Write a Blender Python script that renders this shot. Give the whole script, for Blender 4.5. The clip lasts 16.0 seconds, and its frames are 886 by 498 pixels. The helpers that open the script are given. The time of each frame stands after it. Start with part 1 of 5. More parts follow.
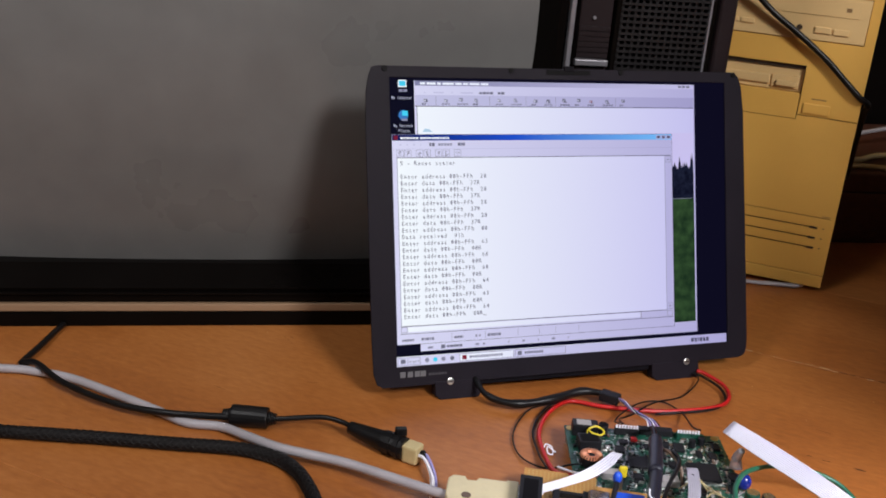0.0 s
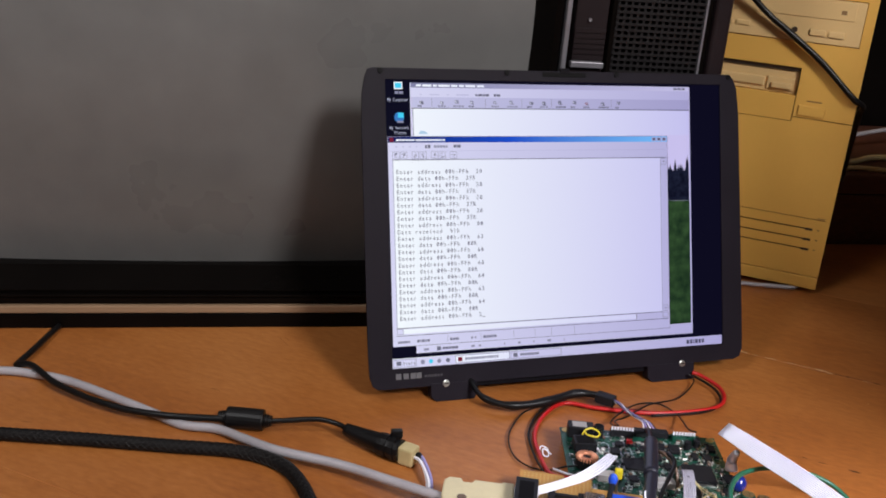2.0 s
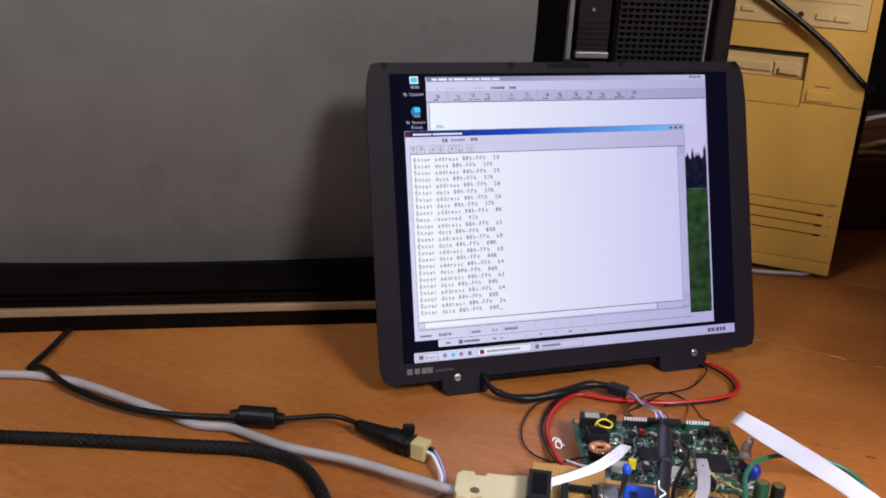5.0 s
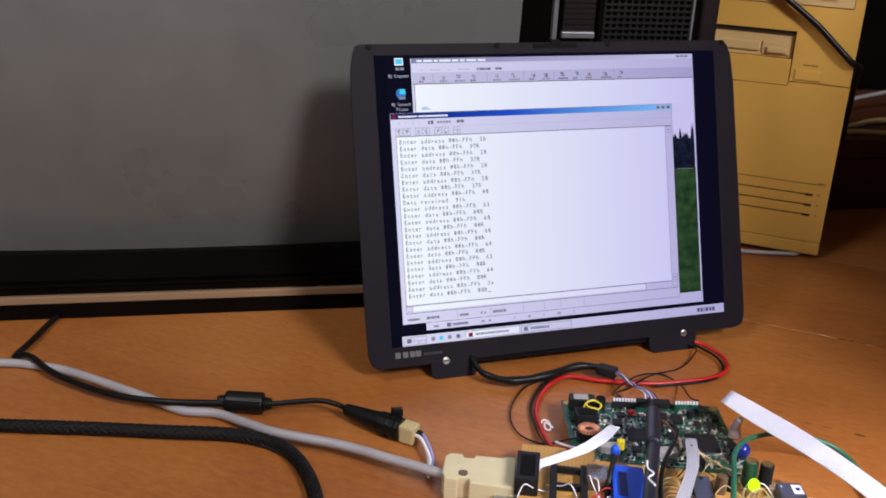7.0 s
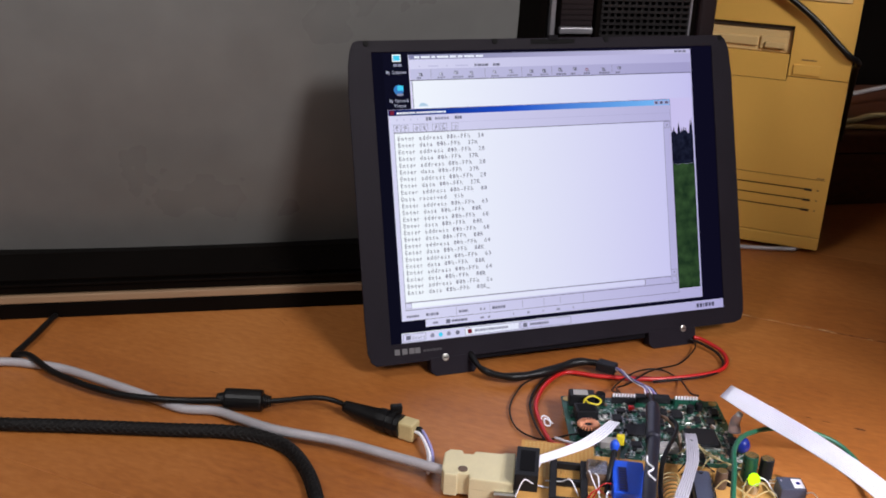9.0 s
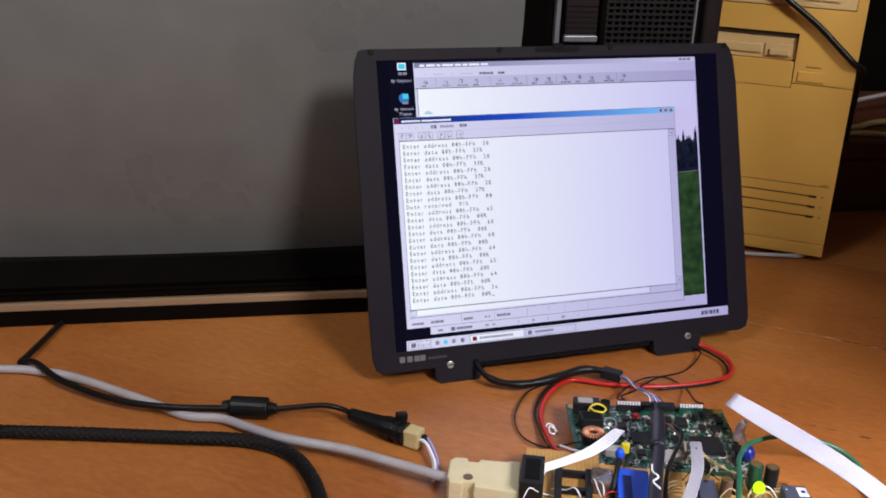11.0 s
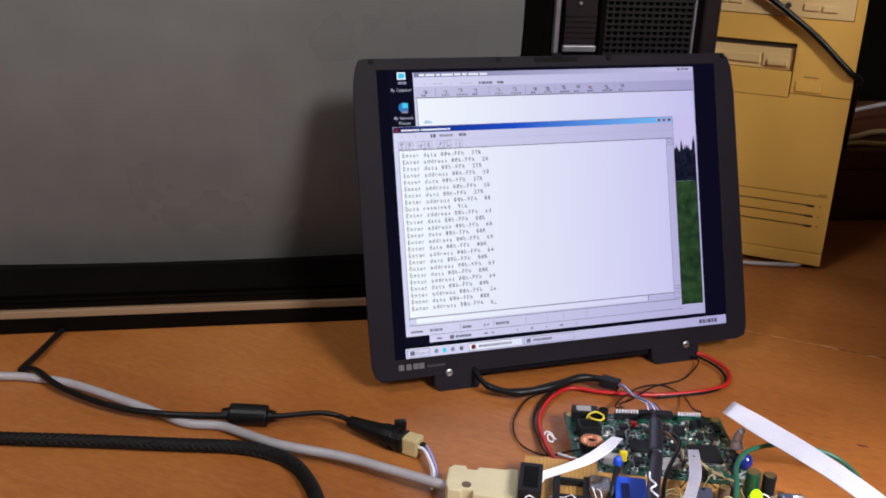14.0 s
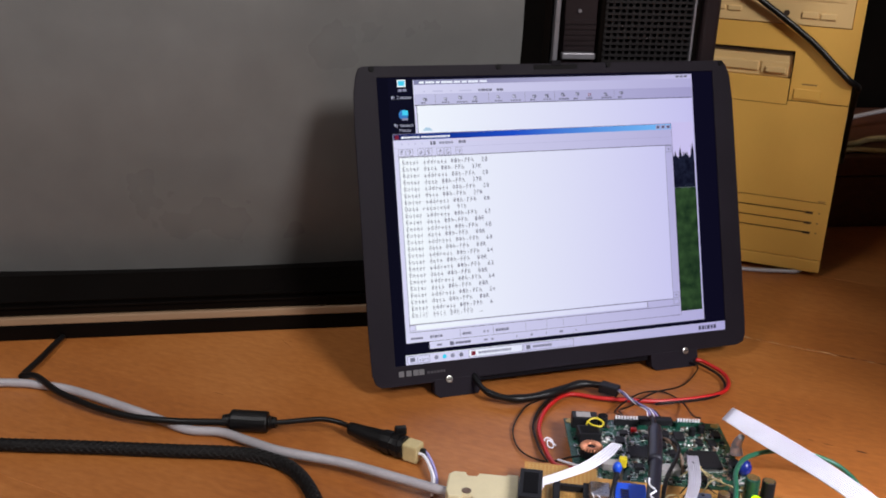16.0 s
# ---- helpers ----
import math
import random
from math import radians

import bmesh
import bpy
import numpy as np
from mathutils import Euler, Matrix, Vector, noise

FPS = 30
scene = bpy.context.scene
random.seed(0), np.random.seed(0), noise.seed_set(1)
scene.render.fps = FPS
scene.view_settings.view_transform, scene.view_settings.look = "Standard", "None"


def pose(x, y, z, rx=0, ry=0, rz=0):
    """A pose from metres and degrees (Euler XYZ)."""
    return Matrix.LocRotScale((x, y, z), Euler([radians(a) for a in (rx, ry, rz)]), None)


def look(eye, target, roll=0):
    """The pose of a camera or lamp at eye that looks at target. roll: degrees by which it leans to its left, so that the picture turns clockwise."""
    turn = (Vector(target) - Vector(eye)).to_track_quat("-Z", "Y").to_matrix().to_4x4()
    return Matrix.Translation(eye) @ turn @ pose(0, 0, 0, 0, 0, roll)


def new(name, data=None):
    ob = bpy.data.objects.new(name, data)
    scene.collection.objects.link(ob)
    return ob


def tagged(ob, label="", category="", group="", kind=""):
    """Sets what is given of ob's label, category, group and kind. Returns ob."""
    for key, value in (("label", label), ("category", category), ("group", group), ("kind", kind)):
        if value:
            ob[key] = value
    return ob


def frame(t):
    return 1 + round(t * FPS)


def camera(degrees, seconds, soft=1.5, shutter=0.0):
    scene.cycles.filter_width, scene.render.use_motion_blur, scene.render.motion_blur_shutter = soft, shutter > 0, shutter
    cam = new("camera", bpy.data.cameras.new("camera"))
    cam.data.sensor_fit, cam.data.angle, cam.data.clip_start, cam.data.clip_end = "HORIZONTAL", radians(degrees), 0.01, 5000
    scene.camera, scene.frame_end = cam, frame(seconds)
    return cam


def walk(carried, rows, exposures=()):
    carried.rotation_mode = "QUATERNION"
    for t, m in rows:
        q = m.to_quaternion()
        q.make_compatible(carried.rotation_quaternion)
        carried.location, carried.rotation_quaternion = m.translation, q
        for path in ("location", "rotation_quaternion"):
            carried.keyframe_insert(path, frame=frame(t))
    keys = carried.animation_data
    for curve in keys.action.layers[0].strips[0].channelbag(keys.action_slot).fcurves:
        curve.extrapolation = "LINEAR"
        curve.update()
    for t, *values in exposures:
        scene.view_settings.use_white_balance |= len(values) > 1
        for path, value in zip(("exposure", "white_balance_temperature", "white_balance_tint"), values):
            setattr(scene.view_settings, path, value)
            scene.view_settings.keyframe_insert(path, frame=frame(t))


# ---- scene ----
cam = camera(47.6, 16.0, soft=1.8, shutter=0.4)
PATH = [
    (0, (-0.113, -0.65, 0.37), (0.274, 1.185, -0.326), 4.8),
    (0.5, (-0.114, -0.651, 0.37), (0.269, 1.186, -0.321), 4.7),
    (1, (-0.112, -0.652, 0.368), (0.273, 1.188, -0.316), 4.5),
    (1.5, (-0.112, -0.651, 0.371), (0.28, 1.183, -0.324), 4.7),
    (2, (-0.113, -0.65, 0.371), (0.282, 1.184, -0.323), 4.9),
    (2.5, (-0.113, -0.65, 0.371), (0.279, 1.182, -0.329), 4.9),
    (3, (-0.111, -0.65, 0.368), (0.26, 1.184, -0.339), 4.1),
    (3.5, (-0.11, -0.651, 0.365), (0.265, 1.183, -0.341), 3.9),
    (3.7, (-0.11, -0.65, 0.369), (0.262, 1.185, -0.337), 3.6),
    (5.8, (-0.108, -0.65, 0.367), (0.261, 1.187, -0.333), 3.0),
    (6, (-0.105, -0.652, 0.363), (0.267, 1.184, -0.338), 2.7),
    (6.5, (-0.107, -0.649, 0.365), (0.271, 1.179, -0.354), 2.9),
    (7, (-0.104, -0.648, 0.365), (0.278, 1.176, -0.361), 2.8),
    (7.5, (-0.106, -0.648, 0.365), (0.27, 1.178, -0.359), 2.7),
    (8, (-0.105, -0.648, 0.366), (0.273, 1.177, -0.361), 2.8),
    (8.5, (-0.104, -0.649, 0.362), (0.276, 1.176, -0.362), 2.7),
    (9, (-0.103, -0.648, 0.363), (0.279, 1.175, -0.365), 2.5),
    (11.5, (-0.104, -0.649, 0.366), (0.27, 1.181, -0.35), 2.4),
    (12, (-0.104, -0.65, 0.365), (0.271, 1.182, -0.345), 2.4),
    (12.5, (-0.105, -0.651, 0.366), (0.273, 1.183, -0.338), 2.4),
    (13, (-0.104, -0.651, 0.367), (0.273, 1.181, -0.342), 2.3),
    (13.5, (-0.105, -0.652, 0.367), (0.271, 1.182, -0.339), 2.5),
    (14, (-0.104, -0.652, 0.367), (0.271, 1.182, -0.337), 2.5),
    (14.5, (-0.105, -0.654, 0.366), (0.264, 1.185, -0.33), 2.3),
    (15, (-0.106, -0.654, 0.369), (0.261, 1.186, -0.324), 2.4),
    (15.5, (-0.104, -0.653, 0.37), (0.266, 1.185, -0.327), 2.4),
    (16, (-0.105, -0.654, 0.368), (0.272, 1.184, -0.324), 2.5),
]
walk(cam, [(t, look(eye, target, roll)) for t, eye, target, roll in PATH])

# ---- light ----
world = bpy.data.worlds.new("room_air")
scene.world = world
world.use_nodes = True
world.node_tree.nodes["Background"].inputs["Color"].default_value = (0.55, 0.58, 0.66, 1)
world.node_tree.nodes["Background"].inputs["Strength"].default_value = 0.03
scene.view_settings.exposure = 0.0


def lamp(name, eye, target, size, watts, colour, size_y=None):
    data = bpy.data.lights.new(name, "AREA")
    data.energy, data.color, data.size = watts, colour, size
    if size_y:
        data.shape, data.size_y = "RECTANGLE", size_y
    ob = new(name, data)
    ob.matrix_world = look(eye, target)
    return ob


lamp("ceiling_light", (0.80, -1.90, 1.62), (0.12, 0.0, 0.05), 0.46, 58.0, (1.0, 0.98, 0.985), 0.55)
# Added fill with no seen source, lifts shadows on the left side.
lamp("left_fill_light", (-0.58, -0.46, 1.08), (-0.1, 0.05, 0.1), 0.24, 6.3, (1.0, 0.985, 1.0), 0.9)


def spot_lamp(name, eye, target, cone, watts, radius, colour):
    data = bpy.data.lights.new(name, "SPOT")
    data.energy, data.color, data.shadow_soft_size = watts, colour, radius
    data.spot_size, data.spot_blend = radians(cone), 1.0
    ob = new(name, data)
    ob.matrix_world = look(eye, target)
    return ob


# Unseen spot added to brighten the ribbon end and the near right desk.
spot_lamp("near_right_fill_spot", (0.40, -0.46, 0.40), (0.26, -0.29, 0.02), 62, 15.0, 0.05, (0.86, 0.86, 1.0))


# ---- materials ----
def lin(r, g, b):
    return tuple(((c / 255 + 0.055) / 1.055) ** 2.4 if c > 10 else c / 255 / 12.92 for c in (r, g, b)) + (1,)


def mat(name, colour, rough=0.5, metal=0.0, var=0.12, scale=40.0, bump=0.1, fine=600.0, coat=0.0, wear=0.0, stretch=(1, 1, 1), spec=0.5):
    """A surface with variation at two scales, a fine relief and an uneven gloss."""
    m = bpy.data.materials.new(name)
    m.use_nodes = True
    nt, p = m.node_tree, m.node_tree.nodes["Principled BSDF"]
    tc = nt.nodes.new("ShaderNodeTexCoord")
    mp = nt.nodes.new("ShaderNodeMapping")
    mp.inputs["Scale"].default_value = stretch
    nt.links.new(tc.outputs["Object"], mp.inputs["Vector"])
    big, small = nt.nodes.new("ShaderNodeTexNoise"), nt.nodes.new("ShaderNodeTexNoise")
    big.inputs["Scale"].default_value, big.inputs["Detail"].default_value = scale, 5
    small.inputs["Scale"].default_value, small.inputs["Detail"].default_value = fine, 3
    for n in (big, small):
        nt.links.new(mp.outputs["Vector"], n.inputs["Vector"])
    add = nt.nodes.new("ShaderNodeMix")
    add.inputs[0].default_value = 0.35
    nt.links.new(big.outputs["Fac"], add.inputs[2])
    nt.links.new(small.outputs["Fac"], add.inputs[3])
    ramp = nt.nodes.new("ShaderNodeValToRGB")
    c = colour[:3]
    ramp.color_ramp.elements[0].position, ramp.color_ramp.elements[1].position = 0.3, 0.7
    ramp.color_ramp.elements[0].color = tuple(max(0, v * (1 - var)) for v in c) + (1,)
    ramp.color_ramp.elements[1].color = tuple(min(1, v * (1 + var)) for v in c) + (1,)
    nt.links.new(add.outputs[0], ramp.inputs["Fac"])
    nt.links.new(ramp.outputs["Color"], p.inputs["Base Color"])
    rr = nt.nodes.new("ShaderNodeMapRange")
    rr.inputs["To Min"].default_value, rr.inputs["To Max"].default_value = max(0.02, rough - 0.1), min(1, rough + 0.1)
    nt.links.new(big.outputs["Fac"], rr.inputs["Value"])
    nt.links.new(rr.outputs["Result"], p.inputs["Roughness"])
    p.inputs["Metallic"].default_value = metal
    p.inputs["Specular IOR Level"].default_value = spec
    p.inputs["Coat Weight"].default_value = coat
    if bump:
        b = nt.nodes.new("ShaderNodeBump")
        b.inputs["Strength"].default_value, b.inputs["Distance"].default_value = bump, 0.0006
        nt.links.new(small.outputs["Fac"], b.inputs["Height"])
        nt.links.new(b.outputs["Normal"], p.inputs["Normal"])
    return m


def wood(name, dark, mid, light, rough=0.4, ring=9.0, coat=0.15):
    """Lengthwise grain along local x, with long figure, pores and a worn lacquer; each piece shifted."""
    m = bpy.data.materials.new(name)
    m.use_nodes = True
    nt, p = m.node_tree, m.node_tree.nodes["Principled BSDF"]
    tc, info = nt.nodes.new("ShaderNodeTexCoord"), nt.nodes.new("ShaderNodeObjectInfo")
    off = nt.nodes.new("ShaderNodeVectorMath")
    off.operation = "MULTIPLY_ADD"
    comb = nt.nodes.new("ShaderNodeCombineXYZ")
    for k in range(3):
        nt.links.new(info.outputs["Random"], comb.inputs[k])
    nt.links.new(comb.outputs[0], off.inputs[0])
    off.inputs[1].default_value = (3.1, 1.7, 2.3)
    nt.links.new(tc.outputs["Object"], off.inputs[2])

    def field(s, scale, detail, dist=0.0):
        mp, n = nt.nodes.new("ShaderNodeMapping"), nt.nodes.new("ShaderNodeTexNoise")
        mp.inputs["Scale"].default_value = s
        nt.links.new(off.outputs[0], mp.inputs["Vector"])
        nt.links.new(mp.outputs[0], n.inputs["Vector"])
        n.inputs["Scale"].default_value, n.inputs["Detail"].default_value, n.inputs["Distortion"].default_value = scale, detail, dist
        return n.outputs["Fac"]

    figure, streak, pore, stain = field((0.45, 1, 1), ring, 4, 0.8), field((0.12, 1, 1), 130, 5), field((0.10, 1, 1), 620, 3), field((1, 1, 1), 6, 8)
    fleck = field((0.42, 1, 1), 260, 6)
    mix = nt.nodes.new("ShaderNodeMix")
    mix.inputs[0].default_value = 0.22
    nt.links.new(figure, mix.inputs[2])
    nt.links.new(streak, mix.inputs[3])
    mix2 = nt.nodes.new("ShaderNodeMix")
    mix2.inputs[0].default_value = 0.3
    nt.links.new(mix.outputs[0], mix2.inputs[2])
    nt.links.new(stain, mix2.inputs[3])
    mix3 = nt.nodes.new("ShaderNodeMix")
    mix3.inputs[0].default_value = 0.32
    nt.links.new(mix2.outputs[0], mix3.inputs[2])
    nt.links.new(fleck, mix3.inputs[3])
    ramp = nt.nodes.new("ShaderNodeValToRGB")
    e = ramp.color_ramp.elements
    e[0].position, e[0].color, e[1].position, e[1].color = 0.36, dark, 0.64, light
    e.new(0.5).color = mid
    nt.links.new(mix3.outputs[0], ramp.inputs["Fac"])
    nt.links.new(ramp.outputs["Color"], p.inputs["Base Color"])
    rr = nt.nodes.new("ShaderNodeMapRange")
    rr.inputs["To Min"].default_value, rr.inputs["To Max"].default_value = rough - 0.12, rough + 0.15
    nt.links.new(stain, rr.inputs["Value"])
    nt.links.new(rr.outputs["Result"], p.inputs["Roughness"])
    p.inputs["Coat Weight"].default_value, p.inputs["Coat Roughness"].default_value = coat, 0.35
    b = nt.nodes.new("ShaderNodeBump")
    b.inputs["Strength"].default_value, b.inputs["Distance"].default_value = 0.25, 0.0004
    nt.links.new(pore, b.inputs["Height"])
    nt.links.new(b.outputs["Normal"], p.inputs["Normal"])
    return m


def glow(name, left, right=None, strength=1.0, width=0.2857, noise_scale=0.0, middle=None):
    """A lit part of the display: colour runs from left to right as the backlight does."""
    m = bpy.data.materials.new(name)
    m.use_nodes = True
    nt = m.node_tree
    nt.nodes.remove(nt.nodes["Principled BSDF"])
    em = nt.nodes.new("ShaderNodeEmission")
    em.inputs["Strength"].default_value = strength
    out = nt.nodes["Material Output"]
    nt.links.new(em.outputs[0], out.inputs["Surface"])
    tc, ramp = nt.nodes.new("ShaderNodeTexCoord"), nt.nodes.new("ShaderNodeValToRGB")
    ramp.color_ramp.elements[0].color, ramp.color_ramp.elements[1].color = left, right or left
    if middle:
        ramp.color_ramp.elements.new(middle[0]).color = middle[1]
    if noise_scale:
        n = nt.nodes.new("ShaderNodeTexNoise")
        n.inputs["Scale"].default_value, n.inputs["Detail"].default_value = noise_scale, 6
        nt.links.new(tc.outputs["Object"], n.inputs["Vector"])
        ramp.color_ramp.elements[0].position, ramp.color_ramp.elements[1].position = 0.35, 0.68
        nt.links.new(n.outputs["Fac"], ramp.inputs["Fac"])
    else:
        sep, rng = nt.nodes.new("ShaderNodeSeparateXYZ"), nt.nodes.new("ShaderNodeMapRange")
        nt.links.new(tc.outputs["Object"], sep.inputs[0])
        rng.inputs["From Max"].default_value = width
        nt.links.new(sep.outputs["X"], rng.inputs["Value"])
        nt.links.new(rng.outputs["Result"], ramp.inputs["Fac"])
    nt.links.new(ramp.outputs["Color"], em.inputs["Color"])
    return m


M = {}
M["desk"] = wood("lacquered_desk_wood", (0.245, 0.072, 0.015, 1), (0.35, 0.116, 0.025, 1), (0.44, 0.168, 0.044, 1), 0.42, 7)
M["redwood"] = wood("dark_red_wood", (0.05, 0.014, 0.006, 1), (0.085, 0.024, 0.009, 1), (0.12, 0.036, 0.013, 1), 0.6, 9, 0.0)
M["filler"] = mat("pale_wood_filler", (0.60, 0.36, 0.19), 0.7)
# Dark brown painting in the shade of screw slots and behind the grille.
M["gapdark"] = mat("dark_gap_shade", (0.03, 0.015, 0.008), 0.9)
M["seam"] = mat("torn_brown_grain", (0.085, 0.030, 0.012), 0.8, var=0.3, scale=300)
M["scratch"] = mat("worn_brown_lacquer", (0.19, 0.062, 0.017), 0.6, var=0.3, scale=200)
M["bezel"] = mat("charcoal_laptop_plastic", (0.0122, 0.0096, 0.0145), 0.45, spec=0.08, var=0.15, scale=25, bump=0.25, fine=2500)
M["shell"] = mat("dark_laptop_shell", (0.006, 0.005, 0.007), 0.5, spec=0.05, bump=0.2, fine=2000)
M["chrome"] = mat("bright_screw_metal", (0.62, 0.61, 0.58), 0.3, 1.0, bump=0.05)
M["silver"] = mat("satin_silver_trim", (0.22, 0.21, 0.23), 0.4, 0.5, bump=0.05)
M["faint"] = mat("faint_grey_print", (0.06, 0.056, 0.064), 0.5, spec=0.1)
M["black"] = mat("plain_black_plastic", (0.003, 0.0026, 0.003), 0.6, spec=0.1)
M["logo"] = mat("grey_logo_print", (0.11, 0.105, 0.115), 0.5)
M["tvblack"] = mat("tv_black_plastic", (0.0030, 0.0022, 0.0019), 0.30, spec=0.08, var=0.25, scale=12, bump=0.1, fine=900, coat=0.0)
M["tvbrown"] = mat("tv_brown_plastic", (0.013, 0.0078, 0.009), 0.42, spec=0.2, var=0.2, scale=14, bump=0.1, coat=0.15)
M["tvstrip"] = mat("beige_trim_strip", (0.27, 0.17, 0.1), 0.42, var=0.15, bump=0.05, stretch=(0.1, 1, 1))
M["tvgrille"] = mat("tv_grille_plastic", (0.0085, 0.0068, 0.0075), 0.45, spec=0.3, bump=0.1)
M["tvglass"] = mat("grey_picture_tube_glass", (0.136, 0.132, 0.128), 0.30, var=0.16, scale=6, bump=0.0, fine=30, coat=0.05, spec=0.3)
M["tower"] = mat("yellowed_case_plastic", (0.70, 0.395, 0.082), 0.46, var=0.1, scale=9, bump=0.12, fine=1500)
M["drive"] = mat("beige_drive_plastic", (0.66, 0.45, 0.20), 0.45, var=0.08, scale=14, bump=0.1, fine=1500)
# Dark brown that puts the shade of slots and holes into the colour.
M["slot"] = mat("dark_recess_shade", (0.035, 0.018, 0.008), 0.8)
M["print"] = mat("brown_case_print", (0.2, 0.11, 0.04), 0.6)
M["rubber"] = mat("black_cable_rubber", (0.0055, 0.005, 0.0053), 0.36, spec=0.25, var=0.3, scale=60, bump=0.15)
M["braid"] = mat("black_woven_braid", (0.0055, 0.0045, 0.0045), 0.55, spec=0.15, var=0.5, scale=500, bump=1.0, fine=1100)
M["thread"] = mat("dark_grey_braid_thread", (0.0095, 0.008, 0.0078), 0.5, spec=0.2, var=0.5, scale=300)
M["greycable"] = mat("grey_cable_vinyl", (0.34, 0.315, 0.335), 0.42, var=0.12, scale=50, bump=0.1)
M["hood"] = mat("ivory_connector_plastic", (0.66, 0.57, 0.36), 0.45, var=0.08, scale=60, bump=0.15, fine=1200)
M["creamplug"] = mat("cream_nylon_plug", (0.5, 0.40, 0.2), 0.5)
M["white"] = mat("white_wire_vinyl", (0.86, 0.85, 0.94), 0.42, var=0.08, bump=0.05)
# Greyer copy of the white vinyl, with the third ribbon's shade painted in.
M["ribbonshade"] = mat("shaded_ribbon_vinyl", (0.46, 0.44, 0.50), 0.5, var=0.08)
M["ribbongrey"] = mat("ribbon_groove_vinyl", (0.52, 0.50, 0.62), 0.5, var=0.08)
M["red"] = mat("red_wire_vinyl", (0.44, 0.010, 0.010), 0.38, var=0.15, bump=0.05)
M["green"] = mat("green_wire_vinyl", (0.015, 0.11, 0.06), 0.4, var=0.15, bump=0.05)
M["bluewire"] = mat("blue_wire_vinyl", (0.30, 0.28, 0.56), 0.45)
M["violet"] = mat("violet_wire_vinyl", (0.10, 0.07, 0.24), 0.45)
M["shrink"] = mat("blue_black_shrink_sleeve", (0.013, 0.013, 0.022), 0.35, spec=0.4, bump=0.1)
M["flux"] = mat("pale_flux_film", (0.24, 0.30, 0.29), 0.35, var=0.3, scale=300)
M["dullwhite"] = mat("dull_white_nylon", (0.34, 0.32, 0.31), 0.5)
M["yellow"] = mat("yellow_plastic", (0.62, 0.5, 0.02), 0.4)
M["blue"] = mat("blue_plastic", (0.012, 0.080, 0.62), 0.35, var=0.15)
M["deepblue"] = mat("deep_blue_epoxy", (0.007, 0.019, 0.19), 0.25, coat=0.3)
M["pcb"] = mat("green_circuit_board", (0.006, 0.055, 0.034), 0.3, var=0.5, scale=160, bump=0.2, fine=900)
M["perf"] = mat("tan_prototype_board", (0.50, 0.26, 0.07), 0.6, var=0.15, scale=60)
M["chip"] = mat("black_chip_epoxy", (0.010, 0.010, 0.012), 0.5, var=0.2, bump=0.2, spec=0.25)
M["greychip"] = mat("grey_chip_epoxy", (0.052, 0.060, 0.098), 0.45, var=0.2)
M["solder"] = mat("tinned_metal", (0.6, 0.6, 0.58), 0.28, 1.0, var=0.2)
M["copper"] = mat("enamelled_copper", (0.66, 0.29, 0.17), 0.4, 0.6)
M["gold"] = mat("gold_pads", (0.6, 0.42, 0.15), 0.4, 0.9)
M["brownpart"] = mat("brown_relay_plastic", (0.13, 0.08, 0.055), 0.4)
M["clear"] = mat("milky_sleeve", (0.74, 0.72, 0.78), 0.3)
M["milky"] = mat("milky_clear_sleeve", (0.82, 0.78, 0.82), 0.35, bump=0.05)
M["milky"].node_tree.nodes["Principled BSDF"].inputs["Transmission Weight"].default_value = 0.75
M["wall"] = mat("dim_plaster", (0.24, 0.23, 0.22), 0.9, var=0.08, scale=3, bump=0.3, fine=120)
M["floor"] = wood("floor_boards", (0.10, 0.05, 0.02, 1), (0.16, 0.08, 0.035, 1), (0.2, 0.11, 0.05, 1))
WHITE_L, WHITE_R = lin(243, 249, 255), lin(190, 185, 236)
M["s_white"] = glow("lit_white", WHITE_L, WHITE_R)
M["s_grey"] = glow("lit_window_grey", lin(216, 216, 243), lin(170, 165, 212))
M["s_tool"] = glow("lit_toolbar_grey", lin(196, 196, 228), lin(156, 151, 198))
M["s_dark"] = glow("lit_navy", lin(15, 15, 32), lin(13, 12, 31))
M["s_panel"] = glow("unlit_panel", lin(13, 13, 28), lin(12, 11, 27))
M["s_line"] = glow("lit_dark_line", lin(84, 84, 104), lin(76, 74, 100))
M["s_text"] = glow("lit_text", lin(112, 112, 134))
M["s_soft"] = glow("lit_soft_mark", lin(140, 140, 166))
M["s_title"] = glow("lit_title_blue", lin(10, 18, 74), lin(118, 186, 246), width=0.235, middle=(0.42, lin(30, 76, 196)))
M["s_titleoff"] = glow("lit_title_grey", lin(120, 122, 160), lin(190, 186, 224), width=0.235)
M["s_name"] = glow("lit_icon_name", lin(176, 178, 200))
M["s_cyan"] = glow("lit_icon_cyan", lin(70, 205, 240))
M["s_blue"] = glow("lit_icon_blue", lin(60, 120, 190))
M["s_pale"] = glow("lit_pale_cyan", lin(176, 206, 230))
M["s_red"] = glow("lit_icon_red", lin(120, 34, 52))
M["s_sky"] = glow("lit_photo_sky", lin(200, 192, 236))
M["s_tree"] = glow("lit_photo_trees", lin(14, 16, 32), lin(30, 34, 54), noise_scale=240)
M["s_grass"] = glow("lit_photo_grass", lin(26, 46, 30), lin(50, 76, 46), noise_scale=130)
M["led"] = glow("lit_led", lin(190, 250, 30), strength=1.6)


# ---- building helpers ----
def finish(bm, name, material, smooth=False):
    me = bpy.data.meshes.new(name)
    bmesh.ops.recalc_face_normals(bm, faces=bm.faces)
    bm.to_mesh(me)
    bm.free()
    if smooth:
        for f in me.polygons:
            f.use_smooth = True
    me.materials.append(material)
    return me


